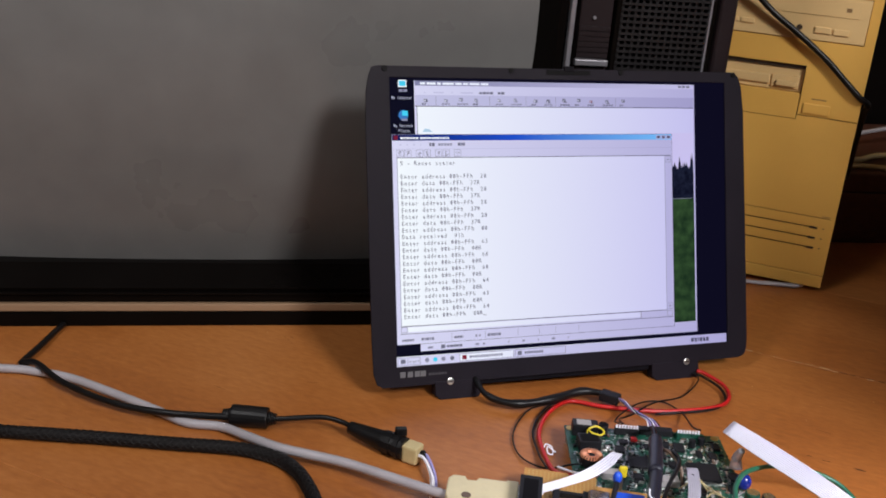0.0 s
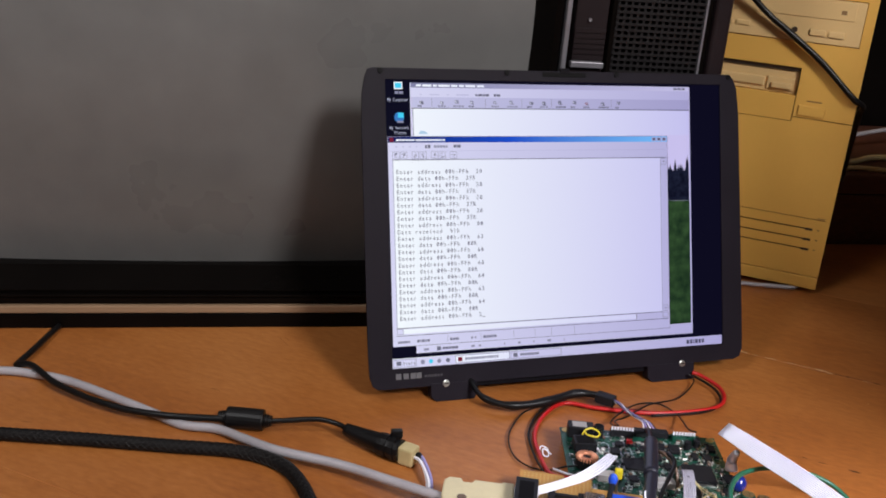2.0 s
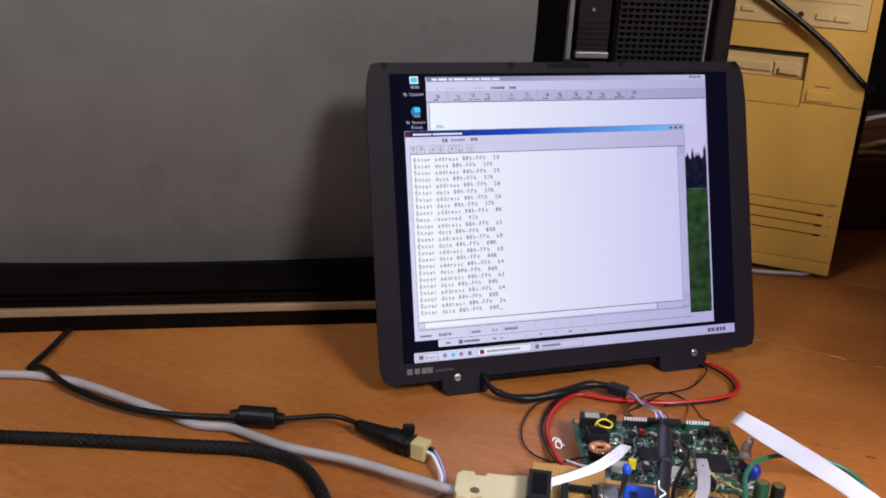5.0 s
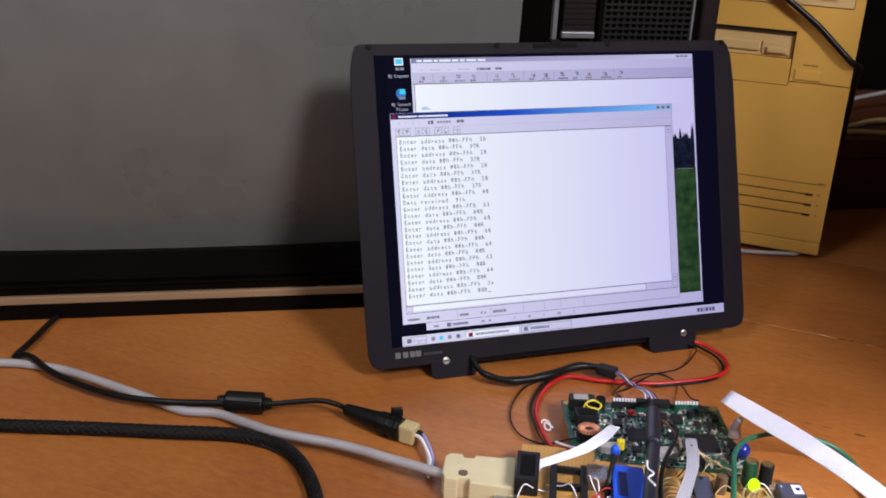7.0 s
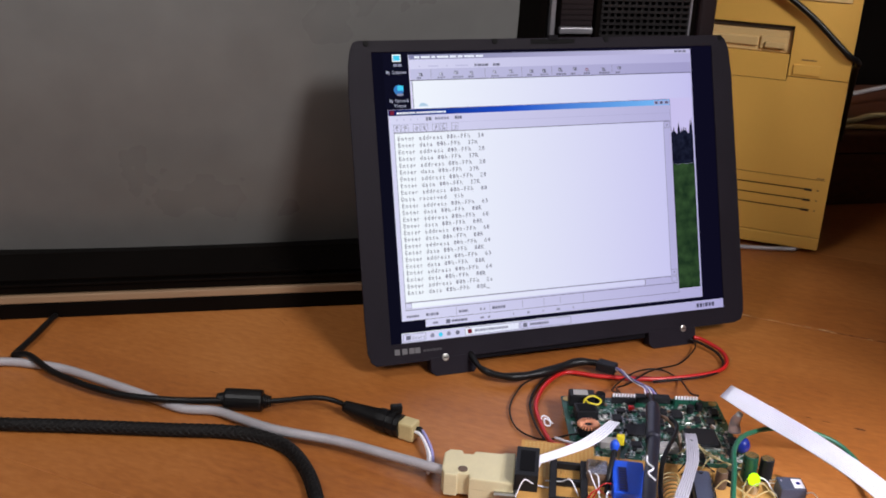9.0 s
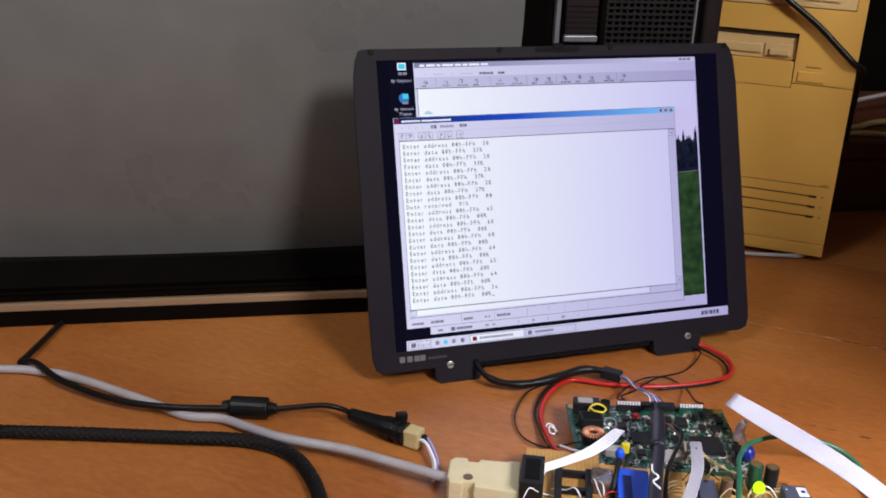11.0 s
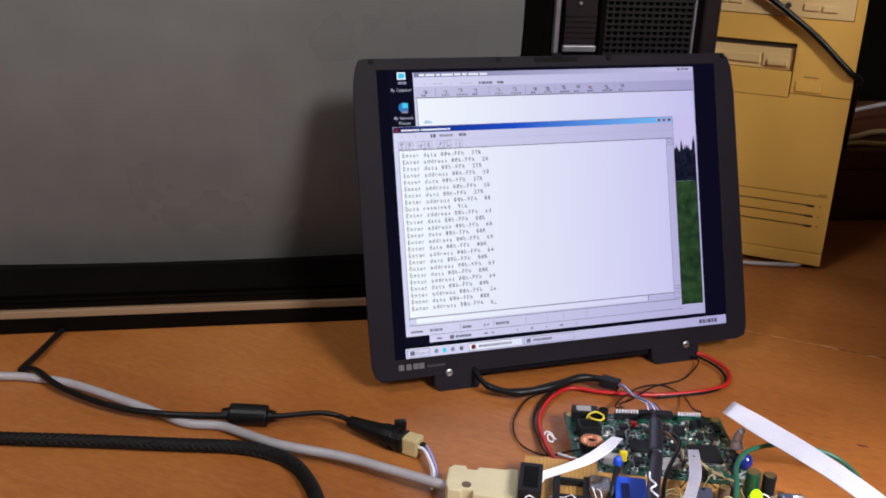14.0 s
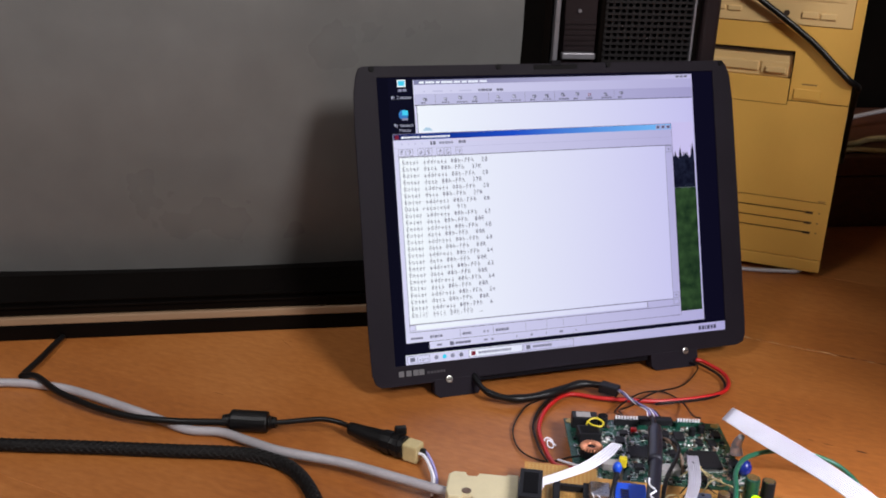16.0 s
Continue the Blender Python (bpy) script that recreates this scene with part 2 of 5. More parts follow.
def part(name, bm, material, parent, label="", smooth=False):
    ob = new(name, finish(bm, name, material, smooth))
    if parent:
        ob.parent = parent
    if label:
        ob["label"] = label
    return ob


def thing(name, m=None, label="", category="", group="", kind=""):
    ob = new(name)
    ob.empty_display_size = 0.02
    if m is not None:
        ob.matrix_world = m
    return tagged(ob, label, category, group, kind)


def solid(name, bm, material, label, category, m=None, group="", kind="", smooth=False):
    ob = part(name, bm, material, None, "", smooth)
    if m is not None:
        ob.matrix_world = m
    return tagged(ob, label, category, group, kind)


def box(x0, y0, z0, x1, y1, z1, bevel=0.0, seg=2, bm=None):
    own = bmesh.new()
    bmesh.ops.create_cube(own, size=1.0)
    for v in own.verts:
        v.co = Vector(((x0 + x1) / 2 + v.co.x * (x1 - x0), (y0 + y1) / 2 + v.co.y * (y1 - y0), (z0 + z1) / 2 + v.co.z * (z1 - z0)))
    if bevel:
        bmesh.ops.bevel(own, geom=list(own.edges), offset=bevel, segments=seg, profile=0.6, affect="EDGES")
    return own if bm is None else join(bm, own)


def join(bm, own, m=None):
    if m is not None:
        own.transform(m)
    tmp = bpy.data.meshes.new("tmp")
    own.to_mesh(tmp)
    own.free()
    bm.from_mesh(tmp)
    bpy.data.meshes.remove(tmp)
    return bm


def cyl(r, h, m=None, seg=20, bevel=0.0, r2=None):
    bm = bmesh.new()
    bmesh.ops.create_cone(bm, cap_ends=True, segments=seg, radius1=r, radius2=r if r2 is None else r2, depth=h)
    bmesh.ops.translate(bm, verts=bm.verts, vec=(0, 0, h / 2))
    if bevel:
        rim = [e for e in bm.edges if abs(e.verts[0].co.z - e.verts[1].co.z) < 1e-9]
        bmesh.ops.bevel(bm, geom=rim, offset=bevel, segments=2, profile=0.6, affect="EDGES")
    if m is not None:
        bm.transform(m)
    return bm


def plate(outline, z0, z1, bevel=0.0, holes=()):
    """A flat piece with the given outline (and holes), from z0 to z1."""
    bm = bmesh.new()
    loops = []
    for pts in (outline, *holes):
        vs = [bm.verts.new((x, y, z1)) for x, y in pts]
        loops += [bm.edges.new((a, b)) for a, b in zip(vs, vs[1:] + vs[:1])]
    if holes:
        bmesh.ops.triangle_fill(bm, use_beauty=True, edges=loops)
    else:
        bm.faces.new(bm.verts[:])
    top = list(bm.faces)
    got = bmesh.ops.extrude_face_region(bm, geom=top)
    bmesh.ops.translate(bm, verts=[v for v in got["geom"] if isinstance(v, bmesh.types.BMVert)], vec=(0, 0, z0 - z1))
    if bevel:
        bm.normal_update()
        rim = [e for e in bm.edges if len(e.link_faces) == 2 and e.calc_face_angle(0) > 0.9 and abs(e.verts[0].co.z - z1) < 1e-7 and abs(e.verts[1].co.z - z1) < 1e-7]
        bmesh.ops.bevel(bm, geom=rim, offset=bevel, segments=2, profile=0.6, affect="EDGES")
    return bm


def spline(pts, n=8):
    """Points of a smooth curve through pts."""
    P = [Vector(p) for p in pts]
    P = [2 * P[0] - P[1], *P, 2 * P[-1] - P[-2]]
    out = []
    for i in range(1, len(P) - 2):
        a, b, c, d = P[i - 1:i + 3]
        for k in range(n):
            t = k / n
            out.append(0.5 * (2 * b + (c - a) * t + (2 * a - 5 * b + 4 * c - d) * t * t + (3 * b - a - 3 * c + d) * t ** 3))
    out.append(P[-2])
    return out


def tube(pts, r, seg=10, n=8, bm=None, smooth_path=True, squash=1.0):
    """A round (or flattened) cable through pts; r may be a function of the way along, 0 to 1."""
    path = spline(pts, n) if smooth_path else [Vector(p) for p in pts]
    bm = bm or bmesh.new()
    rings, up = [], Vector((0, 0, 1))
    for i, p in enumerate(path):
        d = (path[min(i + 1, len(path) - 1)] - path[max(i - 1, 0)]).normalized()
        side = d.cross(up)
        side = side.normalized() if side.length > 1e-4 else Vector((1, 0, 0))
        nor = side.cross(d)
        rad = r(i / (len(path) - 1)) if callable(r) else r
        rings.append([bm.verts.new(p + rad * (math.cos(2 * math.pi * k / seg) * side + squash * math.sin(2 * math.pi * k / seg) * nor)) for k in range(seg)])
    for a, b in zip(rings, rings[1:]):
        for k in range(seg):
            bm.faces.new((a[k], a[(k + 1) % seg], b[(k + 1) % seg], b[k]))
    bm.faces.new(rings[0][::-1])
    bm.faces.new(rings[-1])
    return bm


def ball(r, centre, m=None, u=14, v=9, sz=1.0):
    bm = bmesh.new()
    bmesh.ops.create_uvsphere(bm, u_segments=u, v_segments=v, radius=r)
    bmesh.ops.scale(bm, verts=bm.verts, vec=(1, 1, sz))
    bmesh.ops.translate(bm, verts=bm.verts, vec=centre)
    if m is not None:
        bm.transform(m)
    return bm


GLYPHS = {}


def glyph(ch):
    """The faces of one letter of the built-in font, as (points, polygons), one unit high."""
    if ch not in GLYPHS:
        cu = bpy.data.curves.new("letter", "FONT")
        cu.body, cu.size, cu.resolution_u, cu.offset = ch, 1.0, 2, 0.010
        ob = new("letter", cu)
        dg = bpy.context.evaluated_depsgraph_get()
        me = bpy.data.meshes.new_from_object(ob.evaluated_get(dg))
        GLYPHS[ch] = ([tuple(v.co) for v in me.vertices], [tuple(p.vertices) for p in me.polygons])
        bpy.data.objects.remove(ob)
        bpy.data.curves.remove(cu)
        bpy.data.meshes.remove(me)
    return GLYPHS[ch]


def writing(text, x, y, z, pitch, height, bm=None, slashed=False):
    """Letters as flat faces at z; each one in a cell of the same width."""
    bm = bm or bmesh.new()
    for i, ch in enumerate(text):
        if ch == " ":
            continue
        pts, polys = glyph(ch)
        w0, w1 = min(p[0] for p in pts), max(p[0] for p in pts)
        sx = min(pitch * 0.86 / max(w1 - w0, 1e-6), height * 1.25)
        ox = x + i * pitch + (pitch - (w1 - w0) * sx) / 2 - w0 * sx
        vs = [bm.verts.new((ox + p[0] * sx, y + p[1] * height * 1.35, z)) for p in pts]
        for f in polys:
            try:
                bm.faces.new([vs[k] for k in f])
            except ValueError:
                pass
        if slashed and ch == "0":
            x0, w = x + i * pitch, pitch
            bm.faces.new([bm.verts.new((x0 + w * a, y + height * b, z + 0.000004)) for a, b in ((0.26, 0.12), (0.42, 0.12), (0.74, 0.86), (0.58, 0.86))])
    return bm


def rect(x0, y0, x1, y1, z, bm=None):
    bm = bm or bmesh.new()
    bm.faces.new([bm.verts.new(c) for c in ((x0, y0, z), (x1, y0, z), (x1, y1, z), (x0, y1, z))])
    return bm


def frame_lines(x0, y0, x1, y1, z, w, bm=None):
    bm = bm or bmesh.new()
    rect(x0, y0, x1, y0 + w, z, bm), rect(x0, y1 - w, x1, y1, z, bm)
    rect(x0, y0 + w, x0 + w, y1 - w, z, bm), rect(x1 - w, y0 + w, x1, y1 - w, z, bm)
    return bm


def bars(x0, y0, widths, h, gap, z, bm=None):
    """A row of plain bars in place of writing that cannot be read."""
    bm = bm or bmesh.new()
    x = x0
    for w in widths:
        rect(x, y0, x + w, y0 + h, z, bm)
        x += w + gap
    return bm


# ---- room ----
def room():
    def wall(name, b):
        solid(name, box(*b), M["wall"], "plain dim plaster wall closing the room", "wall", kind="structure")
    wall("wall_north", (-2.2, 1.3, -0.75, 2.2, 1.4, 1.75))
    wall("wall_south", (-2.2, -2.4, -0.75, 2.2, -2.3, 1.75))
    wall("wall_west", (-2.3, -2.4, -0.75, -2.2, 1.4, 1.75))
    wall("wall_east", (2.2, -2.4, -0.75, 2.3, 1.4, 1.75))
    solid("ceiling", box(-2.3, -2.4, 1.75, 2.3, 1.4, 1.8), M["wall"], "plain dim plaster ceiling", "ceiling", kind="structure")
    solid("floor", box(-2.3, -2.4, -0.8, 2.3, 1.4, -0.75), M["floor"], "brown wooden floor below the desk", "floor", kind="structure")


room()

# ---- desk: boards run at a slant to the television ----
DESK = pose(0, 0, 0, 0, 0, -34)


def desk():
    d = thing("desk", DESK, "orange-brown lacquered wooden desk with tight board seams", "desk")
    part("underframe", box(-0.70, -0.55, -0.07, 1.3, 0.85, -0.024), M["redwood"], d)
    edges = (-0.6, -0.40, -0.2003, 0.2472, 0.44, 0.66, 0.88)
    for a, b in zip(edges, edges[1:]):
        part("plank", box(-0.75, a + 0.0001, -0.022, 1.35, b - 0.0001, 0.0, 0.0003, 1), M["desk"], d)
    for leg in ((-0.68, -0.5), (1.2, -0.5), (-0.68, 0.75), (1.2, 0.75)):
        part("leg", box(leg[0], leg[1], -0.75, leg[0] + 0.06, leg[1] + 0.06, -0.07, 0.003), M["redwood"], d)
    # old filler and splits in the seams
    rnd = random.Random(4)
    bm, dark = bmesh.new(), bmesh.new()
    for y, x0, x1 in ((0.2476, 0.205, 0.335), (0.2472, 0.285, 0.33), (0.0874, 0.284, 0.297), (0.0872, 0.310, 0.323)):
        x = x0
        while x < x1:
            w, h = rnd.uniform(0.004, 0.014), rnd.uniform(0.0003, 0.0013)
            side = rnd.uniform(-0.0006, 0.0006)
            target = dark if y > 0 and (rnd.random() < (0.6 if x > 0.285 else 0.1) or (y < 0.1 and rnd.random() < 0.75)) else bm
            if rnd.random() < 0.95:
                tgt = [target.verts.new((x + w * s, y + side + h * q, 0.0002 + 0.00002 * (len(target.faces) % 7) + (0.0002 if target is dark else 0))) for s, q in ((0, 0), (0.3, -1), (0.75, -0.7), (1, 0.1), (0.7, 1), (0.25, 0.8))]
                target.faces.new(tgt)
            x += w + rnd.uniform(0.0, 0.006)
    specks = bmesh.new()
    for k in range(70):
        x, y, q = rnd.uniform(-0.30, 0.36), rnd.uniform(-0.26, 0.30), rnd.uniform(0.0003, 0.0009)
        turn = rnd.uniform(0, 3)
        vs = [specks.verts.new((x + q * f * math.cos(a + turn), y + 0.6 * q * f * math.sin(a + turn), z)) for a, f, z in ((0, 1.6, 0.0001), (1.3, 1, 0.0004), (2.6, 1.2, 0.0001), (3.9, 0.8, 0.0003), (5.1, 1, 0.0001))]
        specks.faces.new(vs)
    marks = bmesh.new()
    for k in range(46):
        x, y, turn = rnd.uniform(-0.33, 0.36), rnd.uniform(-0.27, 0.30), rnd.gauss(0.0, 0.35)
        long, wide = rnd.uniform(0.002, 0.011), rnd.uniform(0.00012, 0.0004)
        ring = [(-1, 0), (-0.3, -1), (0.5, -0.6), (1, 0), (0.4, 0.9), (-0.5, 0.5)]
        marks.faces.new([marks.verts.new((x + long * a * math.cos(turn) - wide * q * math.sin(turn), y + long * a * math.sin(turn) + wide * q * math.cos(turn), 0.00012 + 0.000002 * k)) for a, q in ring])
    tagged(part("scratch", marks, M["scratch"], d, "short brown scratches in the lacquer"), kind="stuff")
    tagged(part("lint", specks, M["filler"], d, "pale crumbs and flakes on the wood"), kind="stuff")
    tagged(part("seam_filler", bm, M["filler"], d, "pale filler crumbling in a seam"), kind="stuff")
    tagged(part("seam_split", dark, M["seam"], d, "torn brown split in a seam"), kind="stuff")


desk()


# ---- television ----
def television():
    Y = 0.137
    tv = thing("television", pose(0, Y, 0), "large old black television with grey glass and a speaker grille", "television")
    # local y points into the set
    part("cabinet", box(-0.60, 0.058, 0.004, 0.276, 0.42, 0.60, 0.006), M["tvblack"], tv)
    part("plinth", box(-0.604, 0.0, 0.0, 0.12, 0.04, 0.0135, 0.002), M["tvblack"], tv, "black plinth under the picture")
    part("plinth", box(0.121, 0.0, 0.0, 0.282, 0.04, 0.0135, 0.002), M["tvblack"], tv)
    part("trim_strip", box(-0.604, -0.0015, 0.0142, 0.135, 0.03, 0.0208, 0.0012), M["tvstrip"], tv, "worn beige trim strip")
    part("lower_rail", box(-0.604, 0.001, 0.0215, 0.135, 0.03, 0.0285, 0.002), M["tvblack"], tv)
    part("lower_lip", box(-0.604, -0.002, 0.0288, 0.135, 0.03, 0.0312, 0.001), M["tvblack"], tv)
    # the mask round the tube: a ring that slopes back to the glass
    def rr(x0, z0, x1, z1, r, sag, n=10):
        out = []
        for cx, cz, a0 in ((x1 - r, z0 + r, -90), (x1 - r, z1 - r, 0), (x0 + r, z1 - r, 90), (x0 + r, z0 + r, 180)):
            for k in range(n + 1):
                a = radians(a0 + 90 * k / n)
                out.append([cx + r * math.cos(a), cz + r * math.sin(a)])
        return out
    mid = (-0.17, 0.26)
    inner = []
    for x, z in rr(-0.447, 0.0445, 0.1135, 0.47, 0.03, 0):
        u, w = (x - mid[0]) / 0.2775, (z - mid[1]) / 0.21
        inner.append((x + 0.006 * (1 - w * w) * u * 0.5, z + 0.005 * (1 - u * u) * (-1 if w < 0 else 1) * min(1, abs(w))))
    outer = rr(-0.600, 0.0315, 0.1385, 0.50, 0.004, 0)
    bm = bmesh.new()
    rings = [[bm.verts.new((x, d, z)) for x, z in ring] for ring, d in ((outer, 0.03), (outer, 0.001), ([((a[0] * 3 + b[0]) / 4, (a[1] * 3 + b[1]) / 4) for a, b in zip(outer, inner)], 0.0), (inner, 0.034), (inner, 0.057))]
    for a, b in zip(rings, rings[1:]):
        for k in range(len(a)):
            bm.faces.new((a[k], a[(k + 1) % len(a)], b[(k + 1) % len(b)], b[k]))
    part("picture_mask", bm, M["tvblack"], tv, "glossy black mask round the glass")
    bm = bmesh.new()
    nx, nz = 40, 30
    grid = []
    for j in range(nz + 1):
        row = []
        for i in range(nx + 1):
            u, w = -1 + 2 * i / nx, -1 + 2 * j / nz
            row.append(bm.verts.new((mid[0] + 0.295 * u, 0.004 + 0.018 * (u * u) + 0.042 * w * w, mid[1] + 0.228 * w)))
        grid.append(row)
    for j in range(nz):
        for i in range(nx):
            bm.faces.new((grid[j][i], grid[j][i + 1], grid[j + 1][i + 1], grid[j + 1][i]))
    part("picture_tube", bm, M["tvglass"], tv, "dull grey bulging glass, switched off", smooth=True)
    part("upper_frame", box(-0.604, 0.0, 0.501, 0.282, 0.05, 0.604, 0.004), M["tvblack"], tv)
    # speaker side
    part("silver_trim", box(0.1405, -0.003, 0.0142, 0.1445, 0.03, 0.50, 0.0008), M["silver"], tv, "narrow satin silver upright")
    part("control_panel", box(0.1500, 0.003, 0.0142, 0.1775, 0.03, 0.50, 0.001), M["tvbrown"], tv, "dark ribbed control panel")
    bm = bmesh.new()
    for k in range(6):
        box(0.1505, 0.0018, 0.24 + k * 0.0043, 0.1770, 0.004, 0.24 + k * 0.0043 + 0.0033, 0.0, bm=bm)
    part("panel_ribs", bm, M["tvbrown"], tv)
    part("panel_bar", box(0.1490, -0.002, 0.2335, 0.1770, 0.004, 0.2385, 0.0008), M["silver"], tv, "short silver bar")
    part("panel_mark", cyl(0.0014, 0.0012, pose(0.162, 0.002, 0.272, 90)), M["silver"], tv)
    part("grille_back", box(0.1455, 0.018, 0.0142, 0.2640, 0.03, 0.50), M["gapdark"], tv)
    part("grille_post", box(0.1790, -0.001, 0.0142, 0.1832, 0.02, 0.50, 0.001), M["tvblack"], tv)
    bm = bmesh.new()
    x = 0.1840
    while x < 0.2580:
        box(x, 0.0015, 0.0142, x + 0.0021, 0.012, 0.50, bm=bm)
        x += 0.0057
    z = 0.0150
    while z < 0.50:
        box(0.1836, 0.0, z, 0.2590, 0.011, z + 0.0019, bm=bm)
        z += 0.0048
    part("grille", bm, M["tvgrille"], tv, "dark plastic lattice over the loudspeaker")
    part("grille_line", box(0.2592, -0.002, 0.0142, 0.2610, 0.02, 0.50, 0.0004), M["silver"], tv, "thin silver line")
    part("grille_post", box(0.2616, 0.001, 0.0142, 0.2665, 0.02, 0.50, 0.001), M["tvblack"], tv)
    part("side_frame", box(0.2670, -0.004, 0.0142, 0.2820, 0.03, 0.50, 0.004, 3), M["tvbrown"], tv, "rounded dark brown side frame")


television()


# ---- computer tower: local x runs leftwards from its front edge, y into the case ----
PHI = 32
TOWER = Matrix.Translation((0.464, 0.209, 0)) @ Matrix.Rotation(radians(-PHI), 4, "Z")   # local x to the right, front edge at x = 0


def tower():
    t = thing("computer_tower", TOWER, "yellowed beige computer tower with two drives", "computer")
    W, mm = 0.19, 0.001

    def b(s0, z0, s1, z1, y0, y1, bevel=0.0, bm=None):
        return box(-s1 * mm, y0 * mm, z0 * mm, -s0 * mm, y1 * mm, z1 * mm, bevel * mm, 2, bm)
    part("case", b(1, 8, 189, 428, 20, 420, 1.5), M["tower"], t)
    # Dark plate paints the shade seen through the front slots.
    part("inner_shadow_plate", b(6, 12, 184, 424, 18.2, 19.8), M["slot"], t)
    def shaped(corners, y0, y1, holes=(), bevel=0.0006):
        flat = lambda a, c, d, e: [(-d * mm, c * mm), (-a * mm, c * mm), (-a * mm, e * mm), (-d * mm, e * mm)]
        bm = plate([(-q * mm, z * mm) for q, z in corners], -y1 * mm, -y0 * mm, bevel, [flat(*h) for h in holes])
        bm.transform(Matrix.Rotation(radians(90), 4, "X"))
        return bm
    part("upper_front", shaped(((190, 178), (158.4, 178), (158.4, 225.4), (56.2, 225.4), (56.2, 178), (0, 178), (0, 432), (190, 432)), 0, 18, ((9.2, 250.3, 156.4, 292.5),)), M["tower"], t, "yellowed upper front with drive bays")
    # optical drive
    d = part("optical_drive", b(9.6, 250.8, 156, 292, -1.5, 14, 0.8), M["drive"], t, "beige optical drive front")
    part("tray", b(18, 274, 150, 290, -2.3, 0, 0.5), M["drive"], d)
    part("eject_button", b(24.5, 257.3, 38.7, 263.0, -3.4, 0, 0.9), M["drive"], d)
    part("play_button", b(41, 257.6, 55.7, 263.6, -3.4, 0, 0.9), M["drive"], d)
    part("volume_button", b(111.5, 259.6, 124.6, 264.2, -3.0, 0, 0.9), M["drive"], d)
    part("volume_button", b(127, 260, 133, 264.2, -3.0, 0, 0.9), M["drive"], d)
    part("jack_hole", cyl(0.0028, 0.0012, pose(-0.0697, -0.0012, 0.261, 90)), M["slot"], d, "dark headphone socket")
    part("pin_hole", cyl(0.0008, 0.0006, pose(-0.098, -0.0014, 0.2735, 90)), M["slot"], d)
    part("tray_mark", box(-0.031, -0.00245, 0.2795, -0.0262, -0.0021, 0.2832), M["print"], d)
    # floppy drive set back in its bay
    f = part("floppy_drive", b(57, 199, 158, 221, 5, 16, 0.5), M["drive"], t, "beige floppy drive set back in its bay")
    part("flap", b(88, 203.5, 150, 212.5, 2.5, 6, 1.4), M["drive"], f)
    part("surround", b(60, 201.5, 86, 213.5, 3.2, 6, 0.7), M["drive"], f)
    part("eject_button", b(62.5, 203.0, 81.5, 208.5, 0.5, 4, 1.2), M["drive"], f)
    # Dark-coloured strip paints the shadow band under the bay's upper edge.
    part("bay_shade", b(57, 221.5, 158, 225.2, 3, 18, 0.3), M["slot"], t, "dark strip painting the shade at the bay top")
    part("bay_cover", b(57.0, 173.4, 158, 198.4, 0.8, 18, 0.4), M["tower"], t)
    part("power_button", b(27.0, 180.4, 52, 190.2, -1.6, 2, 0.8), M["tower"], t, "flat rectangular power button")
    part("button_print", bars(-0.0455, 0, (0.0035, 0.003, 0.004, 0.002), 0.0012, 0.0004, 0), M["print"], t).matrix_basis = pose(0, -0.0003, 0.1942, 90)
    # lower front with its four long slots
    part("lower_front", shaped(((190, 18.6), (0, 18.6), (0, 177.2), (56.4, 177.2), (56.4, 172.8), (158.2, 172.8), (158.2, 177.2), (190, 177.2)), 1.2, 3.4,
                               ((4.4, 77.9, 168, 78.7), (15.2, 66.8, 168, 68.3), (15.3, 56.1, 168, 57.6), (14.5, 45.6, 168, 47.1)), 0.0002), M["tower"], t, "smooth lower front with four slots")
    part("foot_trim", b(0, 5.0, 190, 17.9, 0.2, 18, 1.6), M["tower"], t, "rounded lower edge")
    # Flat dark plates paint the shade of the deeper slot ends.
    for z in (67.5, 56.8, 46.3):
        part("slot_end", b(15.2, z - 1.2, 22.5, z + 1.1, 1.0, 1.3), M["slot"], t, "dark flat patch for the deeper slot end")
        part("status_light", b(8.6, z - 0.5, 10.4, z + 0.7, 1.0, 3, 0.1), M["print"], t)
    part("light_print", bars(-0.0125, 0, (0.0018, 0.0012, 0.0016, 0.0014), 0.0012, 0.0004, 0), M["print"], t).matrix_basis = pose(0, 0.0010, 0.0794, 90)
    for x, y in ((0.02, 0.03), (0.17, 0.03), (0.02, 0.38), (0.17, 0.38)):
        part("foot", cyl(0.011, 0.009, pose(-x, y, 0), 16, 0.001), M["rubber"], t)


tower()


# ---- laptop display, leaning back on the television: local x along, y up the panel, z out of it ----
YAW, LEAN, FOOT = 0.1345, 0.3293, 0.0271
AX = Vector((math.cos(YAW), math.sin(YAW), 0))
UP = Vector((-math.sin(YAW) * math.sin(LEAN), math.cos(YAW) * math.sin(LEAN), math.cos(LEAN)))
OUT = AX.cross(UP)
LCD = Matrix.Translation(UP * FOOT) @ Matrix((AX, UP, OUT)).transposed().to_4x4()
SW, SH = 0.2857, 0.2143
PITCH, COL, TEXT_X, ROW0 = 0.004967, 0.00274, 0.0067, 0.1497
LINES = ["% - Reset scaler", ""] + ["Enter address 00h-FFh  28", "Enter data 00h-FFh  37R"] * 4 + [
    "Enter address 00h-FFh  00", "Data received  91h", "Enter address 00h-FFh  63", "Enter data 00h-FFh  00R", "Enter address 00h-FFh  68",
    "Enter data 00h-FFh  00R", "Enter address 00h-FFh  68", "Enter data 00h-FFh  00R", "Enter address 00h-FFh  64", "Enter data 00h-FFh  00R",
    "Enter address 00h-FFh  63", "Enter data 00h-FFh  80R", "Enter address 00h-FFh  64", "Enter data 00h-FFh  80R"]
